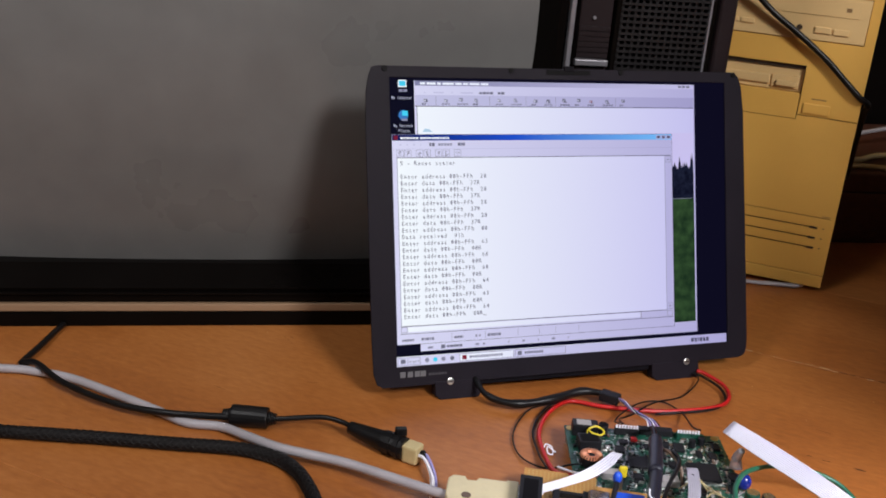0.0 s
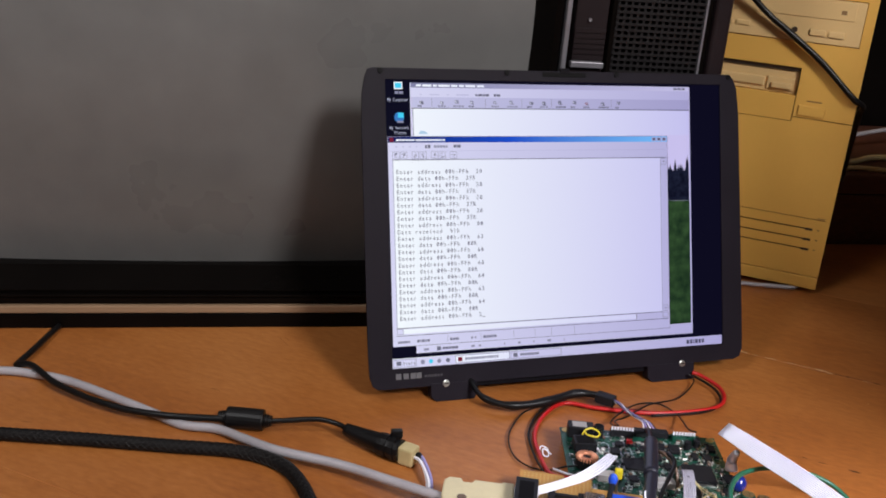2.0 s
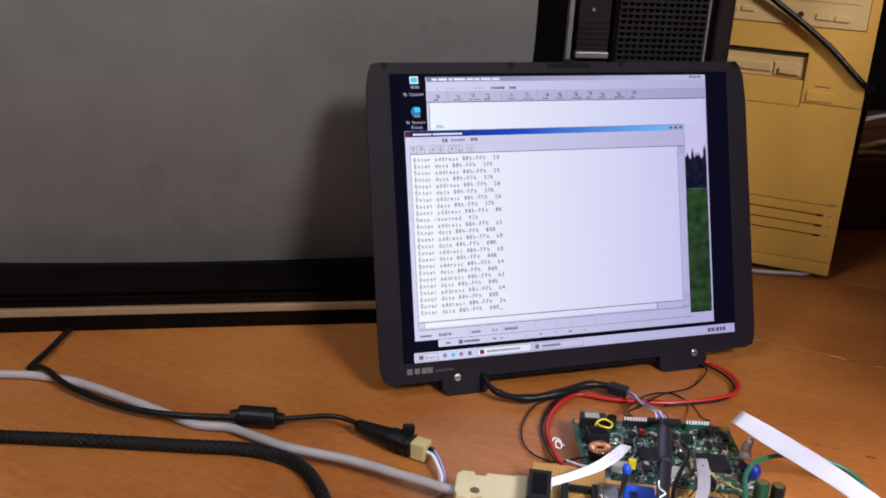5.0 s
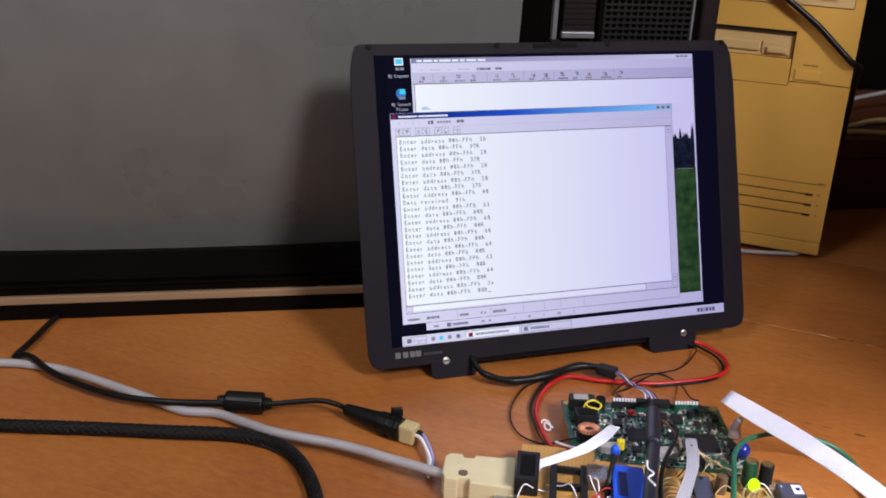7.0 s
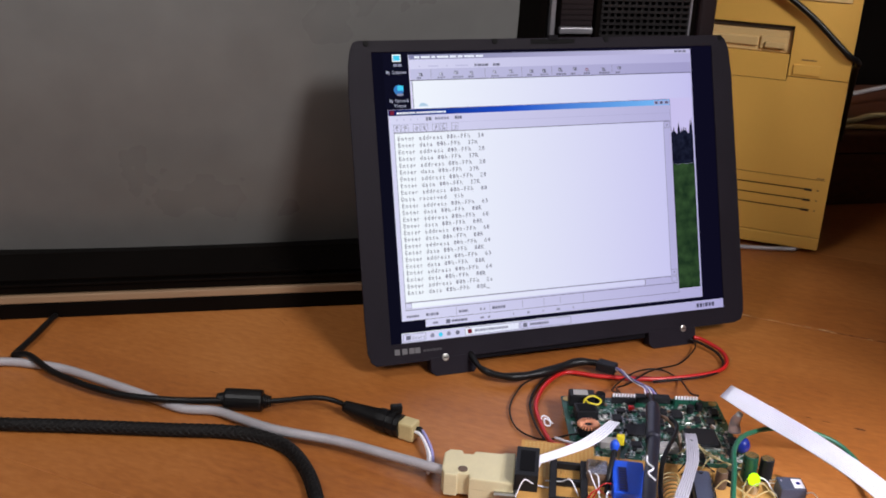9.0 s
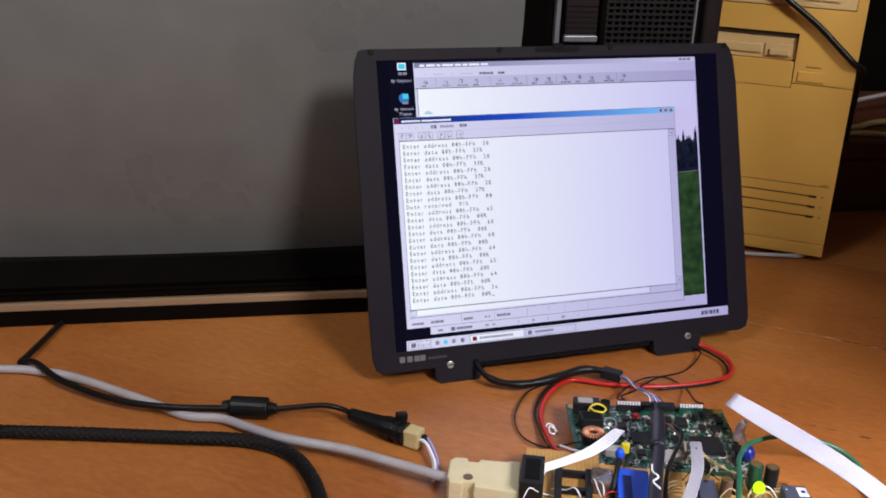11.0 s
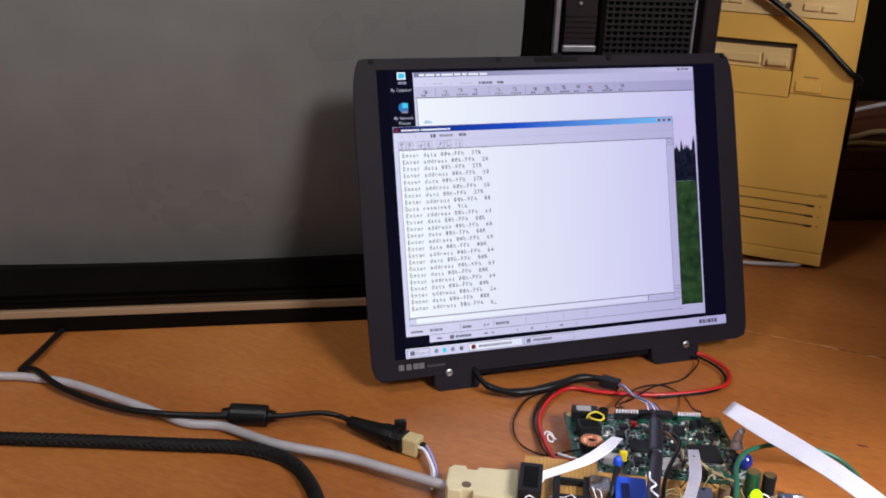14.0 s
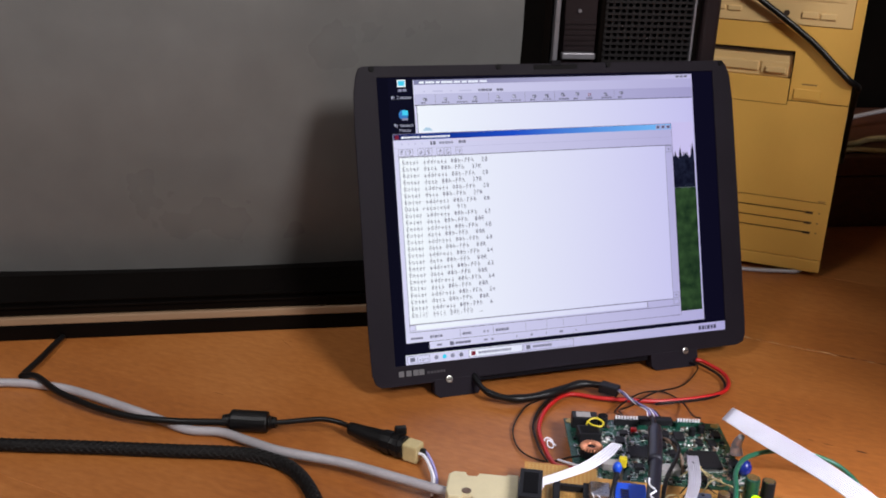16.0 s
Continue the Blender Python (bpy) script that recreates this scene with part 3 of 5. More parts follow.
SCREEN = {}


def outline(grow=0.0):
    pts = [(-0.0112, -0.0148), (0.2945, -0.0134), (0.3012, -0.0112), (0.3036, -0.005), (0.3041, 0.004), (0.3037, 0.10), (0.3030, 0.190), (0.3012, 0.2110), (0.2982, 0.2190), (0.2940, 0.2226),
           (-0.0096, 0.2226), (-0.0132, 0.2212), (-0.0156, 0.2155), (-0.0177, 0.204), (-0.0187, 0.180), (-0.0186, 0.02), (-0.0180, -0.004), (-0.0155, -0.0118)]
    cx, cy = 0.144, 0.106
    return [(x + grow * math.copysign(1, x - cx), y + grow * math.copysign(1, y - cy)) for x, y in pts]


def laptop_display():
    d = thing("laptop_display", LCD, "charcoal laptop screen standing alone on its hinge tabs, showing a desktop", "display")
    part("back_shell", plate(outline(-0.0030), -0.0115, -0.0034, 0), M["shell"], d)
    part("rim", plate(outline(-0.0004), -0.0036, -0.0004, 0, [outline(-0.0040)]), M["shell"], d)
    hole = [(0, 0), (SW, 0), (SW, SH), (0, SH)]
    part("bezel", plate(outline(0.0002), -0.0012, 0.0, 0.0004, [hole]), M["bezel"], d, "matt charcoal screen bezel")
    part("panel", box(-0.010, -0.006, -0.0033, SW + 0.010, SH + 0.006, -0.0026), M["s_panel"], d, "dark edge of the lit panel")
    for u0, u1 in ((0.0292, 0.0657), (0.2140, 0.2572)):
        tab = part("hinge_tab", plate([(u0 + 0.004, -FOOT), (u1 - 0.002, -FOOT), (u1, -FOOT + 0.003), (u1, -0.0128), (u0, -0.0128), (u0, -FOOT + 0.004)], -0.0085, 0.0004, 0.0006), M["bezel"], d)
        s = 0.0411 if u0 < 0.1 else 0.2455
        part("screw", cyl(0.0027, 0.0012, pose(s, -0.0134, 0.0004), 18, 0.0005), M["chrome"], tab, "bright crosshead screw")
        part("screw_slot", box(s - 0.0018, -0.0138, 0.0017, s + 0.0018, -0.0130, 0.0020), M["gapdark"], tab)
    part("hinge_bar", box(0.0660, -0.0185, -0.0105, 0.2136, -0.0137, -0.004, 0.001), M["shell"], d)
    part("latch", box(0.126, 0.2182, -0.001, 0.163, 0.2218, 0.0004, 0.0003), M["black"], d, "black latch slot")
    part("latch_hook", box(0.141, 0.2205, -0.002, 0.149, 0.2250, 0.0008, 0.0006), M["shell"], d)
    for u, v in ((-0.0037, 0.2208), (0.0965, 0.2208), (0.190, 0.2208), (0.2935, 0.2206)):
        part("bumper", cyl(0.0022, 0.0009, pose(u, v, 0), 12, 0.0003), M["black"], d, "small rubber bumper")
    # maker's mark as four plain bars
    for k, u in enumerate((0.0022, 0.0080, 0.0135, 0.0180)):
        part("logo", plate([(u, -0.0080), (u + 0.0040, -0.0080), (u + 0.0040, -0.0038), (u, -0.0038)], 0, 0.0004), M["logo"], d, "" if k else "grey printed maker's mark")
    part("model_print", bars(0.0243, -0.0076, (0.0022, 0.0020, 0.0016, 0.0021, 0.0018, 0.0016), 0.0017, 0.0006, 0.0003), M["faint"], d)
    screen(d)


def screen(d):
    mm = 0.001
    img = part("desktop_image", rect(0, 0, SW, SH, -0.0022), M["s_dark"], d, "lit computer desktop with two windows")
    SCREEN["image"] = img

    def p(name, bm, material, label=""):
        return part(name, bm, M[material], img, label)
    Z1, Z2, Z3, Z4, Z5, Z6 = -0.00212, -0.00206, -0.00200, -0.00192, -0.00184, -0.00178
    # picture viewer behind
    p("viewer_window", rect(19.3 * mm, 10.4 * mm, 258.0 * mm, 212.4 * mm, Z1), "s_grey", "grey picture viewer window")
    p("viewer_title", rect(20.0 * mm, 208.8 * mm, 257.2 * mm, 212.4 * mm, Z2), "s_titleoff")
    p("viewer_title_print", bars(24 * mm, 209.6 * mm, (0.004, 0.007, 0.003, 0.009, 0.005, 0.004, 0.008, 0.006), 0.0016, 0.0012, Z3), "s_white")
    p("viewer_menu_print", bars(71 * mm, 202.8 * mm, (0.0022, 0.003, 0.0018, 0.0030), 0.0018, 0.0004, Z3), "s_text")
    p("viewer_menu_print", bars(86 * mm, 202.8 * mm, (0.002, 0.003), 0.0018, 0.0004, Z3), "s_text")
    p("viewer_menu_print", bars(27 * mm, 203.2 * mm, (0.0014, 0.008, 0.0014, 0.010, 0.0012), 0.0010, 0.0060, Z3), "s_tool")
    p("viewer_toolbar", rect(20.0 * mm, 193.8 * mm, 257.2 * mm, 201.8 * mm, Z2), "s_tool")
    rnd = random.Random(7)
    for k, u in enumerate((28, 44, 56, 68.5, 87, 100, 116.5, 127.5, 141, 153.5, 164.5, 178, 192.5)):
        kind = "s_red" if k == 10 else "s_text" if k in (0, 6, 7, 8, 9, 11, 12) else "s_soft"
        a, c = rnd.uniform(-1.8, -0.6), rnd.uniform(196.8, 198.0)
        p("toolbar_icon", rect((u + a) * mm, c * mm, (u + a + rnd.uniform(2.2, 3.2)) * mm, (c + rnd.uniform(1.8, 2.6)) * mm, Z3), kind)
        p("icon_stroke", rect((u + a + 1.2) * mm, (c - 0.5) * mm, (u + a + rnd.uniform(2.6, 3.6)) * mm, (c + 0.5) * mm, Z3 + 0.000008), "s_soft" if kind == "s_red" else kind)
        p("icon_light", rect((u + a + 0.4) * mm, (c + 0.5) * mm, (u + a + 1.4) * mm, (c + 1.2) * mm, Z3 + 0.000012), "s_white")
        p("toolbar_caption", bars((u - 3) * mm, 194.6 * mm, [rnd.uniform(0.0012, 0.0024) for _ in range(2 + (k % 3))], 0.0012, 0.0004, Z3), "s_text" if k % 3 == 0 or k > 7 else "s_soft")
    for u in (36, 79, 109, 134, 186):
        p("toolbar_divider", rect(u * mm, 194.6 * mm, (u + 0.35) * mm, 201.2 * mm, Z3), "s_soft")
    p("viewer_rule", rect(20.0 * mm, 193.2 * mm, 257.2 * mm, 193.8 * mm, Z3), "s_line")
    p("viewer_buttons", bars(243 * mm, 209.8 * mm, (0.003, 0.003, 0.003), 0.0016, 0.0008, Z3), "s_text")
    p("viewer_canvas", rect(21.4 * mm, 18.6 * mm, 257.0 * mm, 193.2 * mm, Z2), "s_white", "white canvas of the viewer")
    p("canvas_edge", rect(21.0 * mm, 18.6 * mm, 21.4 * mm, 193.2 * mm, Z3), "s_line")
    p("canvas_mark", plate([(25 * mm, 174.4 * mm), (33 * mm, 174.4 * mm), (30 * mm, 176.6 * mm), (27 * mm, 176.9 * mm)], Z2, Z3), "s_pale")
    p("photo_sky", rect(200 * mm, 120 * mm, 256.6 * mm, 173.4 * mm, Z3), "s_sky", "pale sky of a photo")
    p("photo_grass", rect(200 * mm, 19 * mm, 256.6 * mm, 120.6 * mm, Z3), "s_grass", "green meadow of a photo")
    bm, x = bmesh.new(), 200.0
    while x < 255.6:
        w, h = rnd.uniform(1.6, 3.0), 147 + rnd.uniform(-2, 4) + (11 if 252 < x < 255 else 6 if 241 < x < 243.5 else 0)
        w = min(w, 256.4 - x)
        top = []
        for k in range(5):
            f = k / 5
            half = w * 0.9 * (1 - f) ** 0.8
            top.append((half * (1.0 if k % 2 else 0.7), 138 + (h - 138) * f))
        left = [((x + w / 2 - a) * mm, y * mm) for a, y in top]
        right = [((min(256.4, x + w / 2 + a)) * mm, y * mm) for a, y in top]
        z = Z3 + 0.00002 + 0.000002 * (int(x * 7) % 9)
        ring = [*right, ((x + w / 2) * mm, h * mm), *left[::-1]]
        bm.faces.new([bm.verts.new((a, b, z)) for a, b in ring])
        x += w * 0.62
    rect(200 * mm, 120.3 * mm, 256.4 * mm, 143 * mm, Z3 + 0.000045, bm)
    p("photo_wood", bm, "s_tree", "dark row of firs in a photo")
    p("viewer_status", rect(19.3 * mm, 10.4 * mm, 258.0 * mm, 18.4 * mm, Z3), "s_grey")
    p("status_print", bars(25 * mm, 12.1 * mm, (0.004, 0.003), 0.0016, 0.007, Z4), "s_soft")
    p("status_icon", rect(35.4 * mm, 11.5 * mm, 38.4 * mm, 14.5 * mm, Z4 + 0.00001), "s_text")
    p("status_print", bars(40 * mm, 12.1 * mm, (0.002, 0.0025, 0.0018, 0.0026, 0.0022), 0.0018, 0.0003, Z4), "s_text")
    p("status_print", bars(63 * mm, 12.3 * mm, (0.003, 0.002), 0.0014, 0.003, Z4), "s_soft")
    p("status_print", bars(90 * mm, 12.3 * mm, (0.0008, 0.002, 0.0008, 0.003, 0.0008), 0.0016, 0.011, Z4), "s_soft")
    # terminal window in front
    T0, T1 = 0.9, 236.6
    p("terminal_window", rect(T0 * mm, 16.0 * mm, T1 * mm, 172.7 * mm, Z4), "s_grey", "grey terminal window")
    p("terminal_edge", frame_lines(T0 * mm, 16.0 * mm, T1 * mm, 172.7 * mm, Z4 + 0.00001, 0.0003), "s_line")
    p("terminal_page", rect(5.0 * mm, 29.9 * mm, 229.5 * mm, 155.2 * mm, Z4 + 0.00002), "s_white", "white page of the terminal")
    p("page_edge", rect(4.5 * mm, 29.9 * mm, 4.9 * mm, 155.2 * mm, Z4 + 0.00003), "s_soft")
    zt = Z5
    roll = bmesh.new()
    for k, text in enumerate(LINES):
        writing(text, TEXT_X, ROW0 - k * PITCH, zt, COL, 0.0033, roll, True)
    SCREEN["roll"] = p("terminal_text", roll, "s_text", "typed rows of grey terminal letters")
    for k, (name, text) in enumerate((("row_a", "Enter address 00h-FFh"), ("row_b", "Enter data 00h-FFh"), ("row_c", "Enter address 00h-FFh"), ("row_d", "Enter data 00h-FFh"))):
        SCREEN[name] = p("text_row", writing(text, TEXT_X, 0, zt, COL, 0.0033, None, True), "s_text")
    for name, col, text in (("type_a1", 23, "2"), ("type_a2", 24, "e"), ("type_b1", 20, "0"), ("type_b2", 21, "0R"), ("type_c", 23, "6")):
        SCREEN[name] = p("typed_letter", writing(text, TEXT_X + col * COL, 0, zt, COL, 0.0033, None, True), "s_text")
    SCREEN["cursor"] = p("text_cursor", rect(0, -0.0006, COL * 0.9, -0.0001, zt), "s_text")
    zc, zp = Z6, Z6 + 0.00004
    p("terminal_menu", rect((T0 + 0.3) * mm, 161.8 * mm, (T1 - 0.3) * mm, 168.2 * mm, zc), "s_grey")
    p("terminal_title", rect((T0 + 0.5) * mm, 168.0 * mm, (T1 - 0.5) * mm, 172.3 * mm, zc + 0.00001), "s_title", "blue fading title bar")
    p("title_icon", rect(2.6 * mm, 168.6 * mm, 5.6 * mm, 171.7 * mm, zp), "s_red")
    p("title_print", bars(7.5 * mm, 169.1 * mm, (0.0022, 0.0018, 0.0022, 0.0020, 0.0020, 0.0020), 0.0014, 0.0004, zp), "s_white")
    p("title_print", bars(23 * mm, 169.1 * mm, (0.0020, 0.0020, 0.0018, 0.0020, 0.0016, 0.0020, 0.0018, 0.0018, 0.0022, 0.0008, 0.0018), 0.0014, 0.0003, zp), "s_white")
    p("window_buttons", bars(222 * mm, 168.6 * mm, (0.0042, 0.0042, 0.0044), 0.0030, 0.0004, zp), "s_tool")
    p("button_marks", bars(223 * mm, 169.2 * mm, (0.0022, 0.0022, 0.0024), 0.0018, 0.0024, zp + 0.00002), "s_line")
    p("menu_print", bars(30 * mm, 163.7 * mm, (0.0014, 0.0022), 0.0026, 0.0006, zp), "s_text")
    p("menu_print", bars(37 * mm, 164.1 * mm, (0.0020, 0.0016, 0.0020, 0.0018, 0.0014), 0.0018, 0.0005, zp), "s_soft")
    p("menu_print", bars(52.5 * mm, 164.1 * mm, (0.0022, 0.0010, 0.0018), 0.0022, 0.0003, zp), "s_text")
    p("menu_print", bars(7 * mm, 164.3 * mm, (0.0014, 0.0010, 0.0014, 0.0010), 0.0012, 0.0040, zp), "s_tool")
    p("terminal_toolbar", rect((T0 + 0.3) * mm, 155.4 * mm, (T1 - 0.3) * mm, 161.8 * mm, zc), "s_grey")
    p("toolbar_rule", rect((T0 + 1) * mm, 161.6 * mm, (T1 - 1) * mm, 161.9 * mm, zp), "s_tool")
    for k, u in enumerate((4.5, 10.5, 19.5, 25.5, 34.5, 40.5, 49.5)):
        p("tool_button", frame_lines(u * mm, 155.9 * mm, (u + 5.4) * mm, 161.2 * mm, zp, 0.0003), "s_soft")
        bm = bmesh.new()
        for i in range(6):
            x, y = u + 0.8 + rnd.uniform(0, 2.2), 156.5 + rnd.uniform(0, 3.2)
            rect(x * mm, y * mm, (x + rnd.uniform(0.6, 1.8)) * mm, (y + rnd.uniform(0.4, 0.9)) * mm, zp + 0.000004 * (i + 1), bm)
        p("tool_icon", bm, "s_text" if k == 1 else "s_soft")
    p("page_rule", rect(4.5 * mm, 155.0 * mm, 235.0 * mm, 155.5 * mm, zp), "s_line")
    p("scroll_track", rect(229.6 * mm, 29.9 * mm, 235.4 * mm, 155.0 * mm, zc), "s_grey")
    p("scroll_button", frame_lines(229.8 * mm, 149.6 * mm, 235.2 * mm, 154.8 * mm, zp, 0.0004), "s_soft")
    p("scroll_button", frame_lines(229.8 * mm, 30.4 * mm, 235.2 * mm, 35.4 * mm, zp, 0.0004), "s_soft")
    p("scroll_arrow", rect(232.0 * mm, 151.6 * mm, 233.4 * mm, 152.6 * mm, zp), "s_text")
    p("scroll_arrow", rect(232.0 * mm, 32.4 * mm, 233.4 * mm, 33.4 * mm, zp), "s_text")
    p("scroll_edge", rect(229.4 * mm, 35.4 * mm, 229.8 * mm, 150 * mm, zp), "s_soft")
    p("terminal_foot", rect((T0 + 0.3) * mm, 16.3 * mm, (T1 - 0.3) * mm, 29.9 * mm, zc), "s_grey", "scroll bar and status line")
    p("foot_rule", rect(4.0 * mm, 29.6 * mm, 229.6 * mm, 30.1 * mm, zp), "s_line")
    p("foot_rule", rect(4.0 * mm, 23.9 * mm, 235.0 * mm, 24.3 * mm, zp), "s_line")
    p("scroll_thumb", rect(9.5 * mm, 25.4 * mm, 205.5 * mm, 29.2 * mm, zp), "s_white")
    p("scroll_edge", rect(205.5 * mm, 25.2 * mm, 206.0 * mm, 29.4 * mm, zp), "s_line")
    p("scroll_button", frame_lines(4.4 * mm, 25.2 * mm, 9.4 * mm, 29.4 * mm, zp, 0.0003), "s_soft")
    p("scroll_button", frame_lines(229.8 * mm, 25.2 * mm, 235.2 * mm, 29.4 * mm, zp, 0.0004), "s_soft")
    p("foot_print", bars(5 * mm, 18.6 * mm, (0.0012, 0.0018, 0.0016, 0.0018, 0.0012), 0.0016, 0.0004, zp), "s_text")
    p("foot_print", bars(20 * mm, 18.6 * mm, (0.0018, 0.0008, 0.0020, 0.0010, 0.0018), 0.0020, 0.0006, zp), "s_text")
    p("foot_print", bars(46 * mm, 18.6 * mm, (0.0020, 0.0016, 0.0018, 0.0006), 0.0018, 0.0004, zp), "s_text")
    p("foot_print", bars(63 * mm, 18.6 * mm, (0.0016, 0.0012), 0.0018, 0.0014, zp), "s_soft")
    p("foot_print", bars(73 * mm, 18.6 * mm, (0.0022, 0.0016, 0.0018, 0.0012, 0.0020), 0.0020, 0.0005, zp), "s_text")
    for u in (44, 71, 98, 116, 130, 150):
        p("foot_divider", rect(u * mm, 17.4 * mm, (u + 0.3) * mm, 22.8 * mm, zp), "s_soft")
    # task bar and icons
    p("task_bar", rect(0, 0, SW, 7.3 * mm, Z1), "s_grey", "pale task bar")
    p("task_bar_edge", rect(0, 7.0 * mm, SW, 7.3 * mm, Z2), "s_white")
    p("start_button", frame_lines(1.2 * mm, 0.7 * mm, 19.0 * mm, 6.5 * mm, Z2, 0.0004), "s_soft")
    p("start_flag", rect(3.4 * mm, 2.0 * mm, 7.2 * mm, 5.2 * mm, Z2), "s_text")
    p("start_print", writing("Start", 8.0 * mm, 2.2 * mm, Z2, 0.0021, 0.0027), "s_text", "the word Start")
    for u, c in ((24, "s_soft"), (30.5, "s_cyan"), (37, "s_soft"), (44, "s_text")):
        p("quick_icon", cyl(0.0017, 0.00002, pose(u * mm, 3.6 * mm, Z2), 10), c)
    for u0, u1 in ((50, 94.5), (95.5, 138.5)):
        p("task_button", rect(u0 * mm, 0.7 * mm, u1 * mm, 6.6 * mm, Z2 - 0.00002), "s_white" if u0 < 60 else "s_grey")
        p("task_button_edge", frame_lines(u0 * mm, 0.7 * mm, u1 * mm, 6.6 * mm, Z2, 0.0004), "s_soft")
        p("task_icon", rect((u0 + 2.2) * mm, 2.0 * mm, (u0 + 5.6) * mm, 5.2 * mm, Z2), "s_red" if u0 < 60 else "s_text")
        p("task_print", bars((u0 + 8) * mm, 2.7 * mm, [rnd.uniform(0.0012, 0.0022) for _ in range(13 if u0 < 60 else 8)], 0.0019, 0.0005, Z2), "s_soft" if u0 < 60 else "s_text")
    p("tray_print", bars(252 * mm, 2.0 * mm, (0.0024, 0.0022, 0.0010, 0.0026, 0.0020, 0.0024), 0.0032, 0.0008, Z2), "s_line")
    p("computer_icon", rect(7.0 * mm, 207.4 * mm, 13.6 * mm, 212.8 * mm, Z1), "s_white", "small computer icon")
    p("computer_icon_face", rect(7.8 * mm, 208.3 * mm, 12.8 * mm, 212.0 * mm, Z2), "s_cyan")
    p("computer_icon_foot", bars(7.6 * mm, 203.9 * mm, (0.0028, 0.0030), 0.0020, 0.0006, Z1), "s_soft")
    p("icon_name", writing("My Computer", 1.8 * mm, 198.6 * mm, Z1, 0.00145, 0.0026), "s_name", "the words My Computer")
    p("network_icon", cyl(0.0038, 0.00002, pose(10.6 * mm, 186.8 * mm, Z1), 18), "s_blue", "small globe icon")
    p("network_icon_face", rect(9.6 * mm, 186.4 * mm, 14.0 * mm, 190.0 * mm, Z2), "s_cyan")
    p("network_icon_foot", rect(9.0 * mm, 182.6 * mm, 13.8 * mm, 184.2 * mm, Z2), "s_soft")
    p("icon_name", writing("My Network", 3.0 * mm, 177.9 * mm, Z1, 0.00150, 0.0025), "s_name", "the words My Network Places")
    p("icon_name", writing("Places", 6.6 * mm, 174.2 * mm, Z1, 0.00150, 0.0025), "s_name")


laptop_display()


# ---- cables on the desk ----
def cables():
    c = thing("power_lead", pose(0, -0.006, 0), "thin black power lead with a ferrite bead and barrel plug", "cable")
    part("cord", tube([(-0.2575, 0.1415, 0.0030), (-0.260, 0.133, 0.0032), (-0.268, 0.099, 0.0042), (-0.2755, 0.073, 0.0045), (-0.273, 0.067, 0.0070), (-0.262, 0.058, 0.0100), (-0.240, 0.031, 0.0085),
                       (-0.200, 0.0015, 0.0070), (-0.163, -0.0155, 0.0085), (-0.130, -0.0195, 0.0075), (-0.122, -0.0205, 0.0070)], 0.0024), M["rubber"], c, smooth=True)
    ax = Vector((-0.0905, -0.0265, 0.0075)) - Vector((-0.1250, -0.0185, 0.0075))
    yaw = math.degrees(math.atan2(ax.y, ax.x))
    turn = pose(-0.1215, -0.0180, 0.0077, 0, 0, yaw) @ Matrix.Rotation(radians(90), 4, "Y")
    f = part("ferrite_bead", cyl(0.0076, 0.0265, turn, 20, 0.0016), M["rubber"], c, "black moulded ferrite bead")
    for k in range(3):
        for z in (-0.0018 - 0.0018 * k, 0.0268 + 0.0018 * k):
            part("relief_ring", cyl(0.0046 - 0.0004 * k, 0.0014, turn @ pose(0, 0, z), 14), M["rubber"], f)
    part("cord", tube([(-0.094, -0.025, 0.0078), (-0.086, -0.0265, 0.0085), (-0.060, -0.0290, 0.0105), (-0.046, -0.0350, 0.0100), (-0.038, -0.0430, 0.0090)], 0.0019), M["rubber"], c, smooth=True)
    part("strain_relief", tube([(-0.0405, -0.0405, 0.0090), (-0.030, -0.0495, 0.0085), (-0.018, -0.0590, 0.0080)], lambda t: 0.0042 + 0.0030 * t, 14), M["rubber"], c, smooth=True)
    rough = bmesh.new()
    rnd = random.Random(3)
    for k in range(5):
        tube([(-0.019 + 0.0026 * k, -0.0585 - 0.0021 * k, 0.0082 + rnd.uniform(-0.0004, 0.0004)), (-0.0162 + 0.0026 * k, -0.0607 - 0.0021 * k, 0.0082)], 0.0078 + rnd.uniform(-0.0005, 0.0008), 12, 1, rough)
    part("tape_wrap", rough, M["rubber"], c, "lumpy black insulating tape")
    part("tape_end", box(-0.0125, -0.0640, 0.0145, -0.0045, -0.0590, 0.0200, 0.001), M["rubber"], c)
    j = solid("wire_plug", box(-0.0065, -0.0055, 0, 0.0050, 0.0055, 0.0125, 0.0016), M["creamplug"], "small cream nylon plug on thin wires", "plug", pose(-0.0010, -0.0785, 0.001, 0, 0, -38))
    part("wire", tube([(0.005, 0.000, 0.006), (0.011, -0.003, 0.006), (0.020, -0.012, 0.003), (0.026, -0.022, 0.003), (0.032, -0.034, 0.004)], 0.0011, 6), M["white"], j)
    part("wire", tube([(0.005, 0.002, 0.007), (0.011, -0.001, 0.008), (0.021, -0.010, 0.005), (0.028, -0.020, 0.004), (0.034, -0.033, 0.005)], 0.0011, 6), M["bluewire"], j)
    part("wire", tube([(0.005, -0.002, 0.007), (0.011, -0.005, 0.008), (0.021, -0.014, 0.006), (0.027, -0.022, 0.005), (0.033, -0.036, 0.004)], 0.0011, 6), M["white"], j)
    part("wire_knot", tube([(0.004, 0.0, 0.006), (0.007, 0.001, 0.008), (0.010, -0.002, 0.006)], 0.0020, 8), M["rubber"], j)

    c = thing("serial_lead", pose(0, -0.003, 0), "grey round serial cable ending in an ivory hood", "cable")
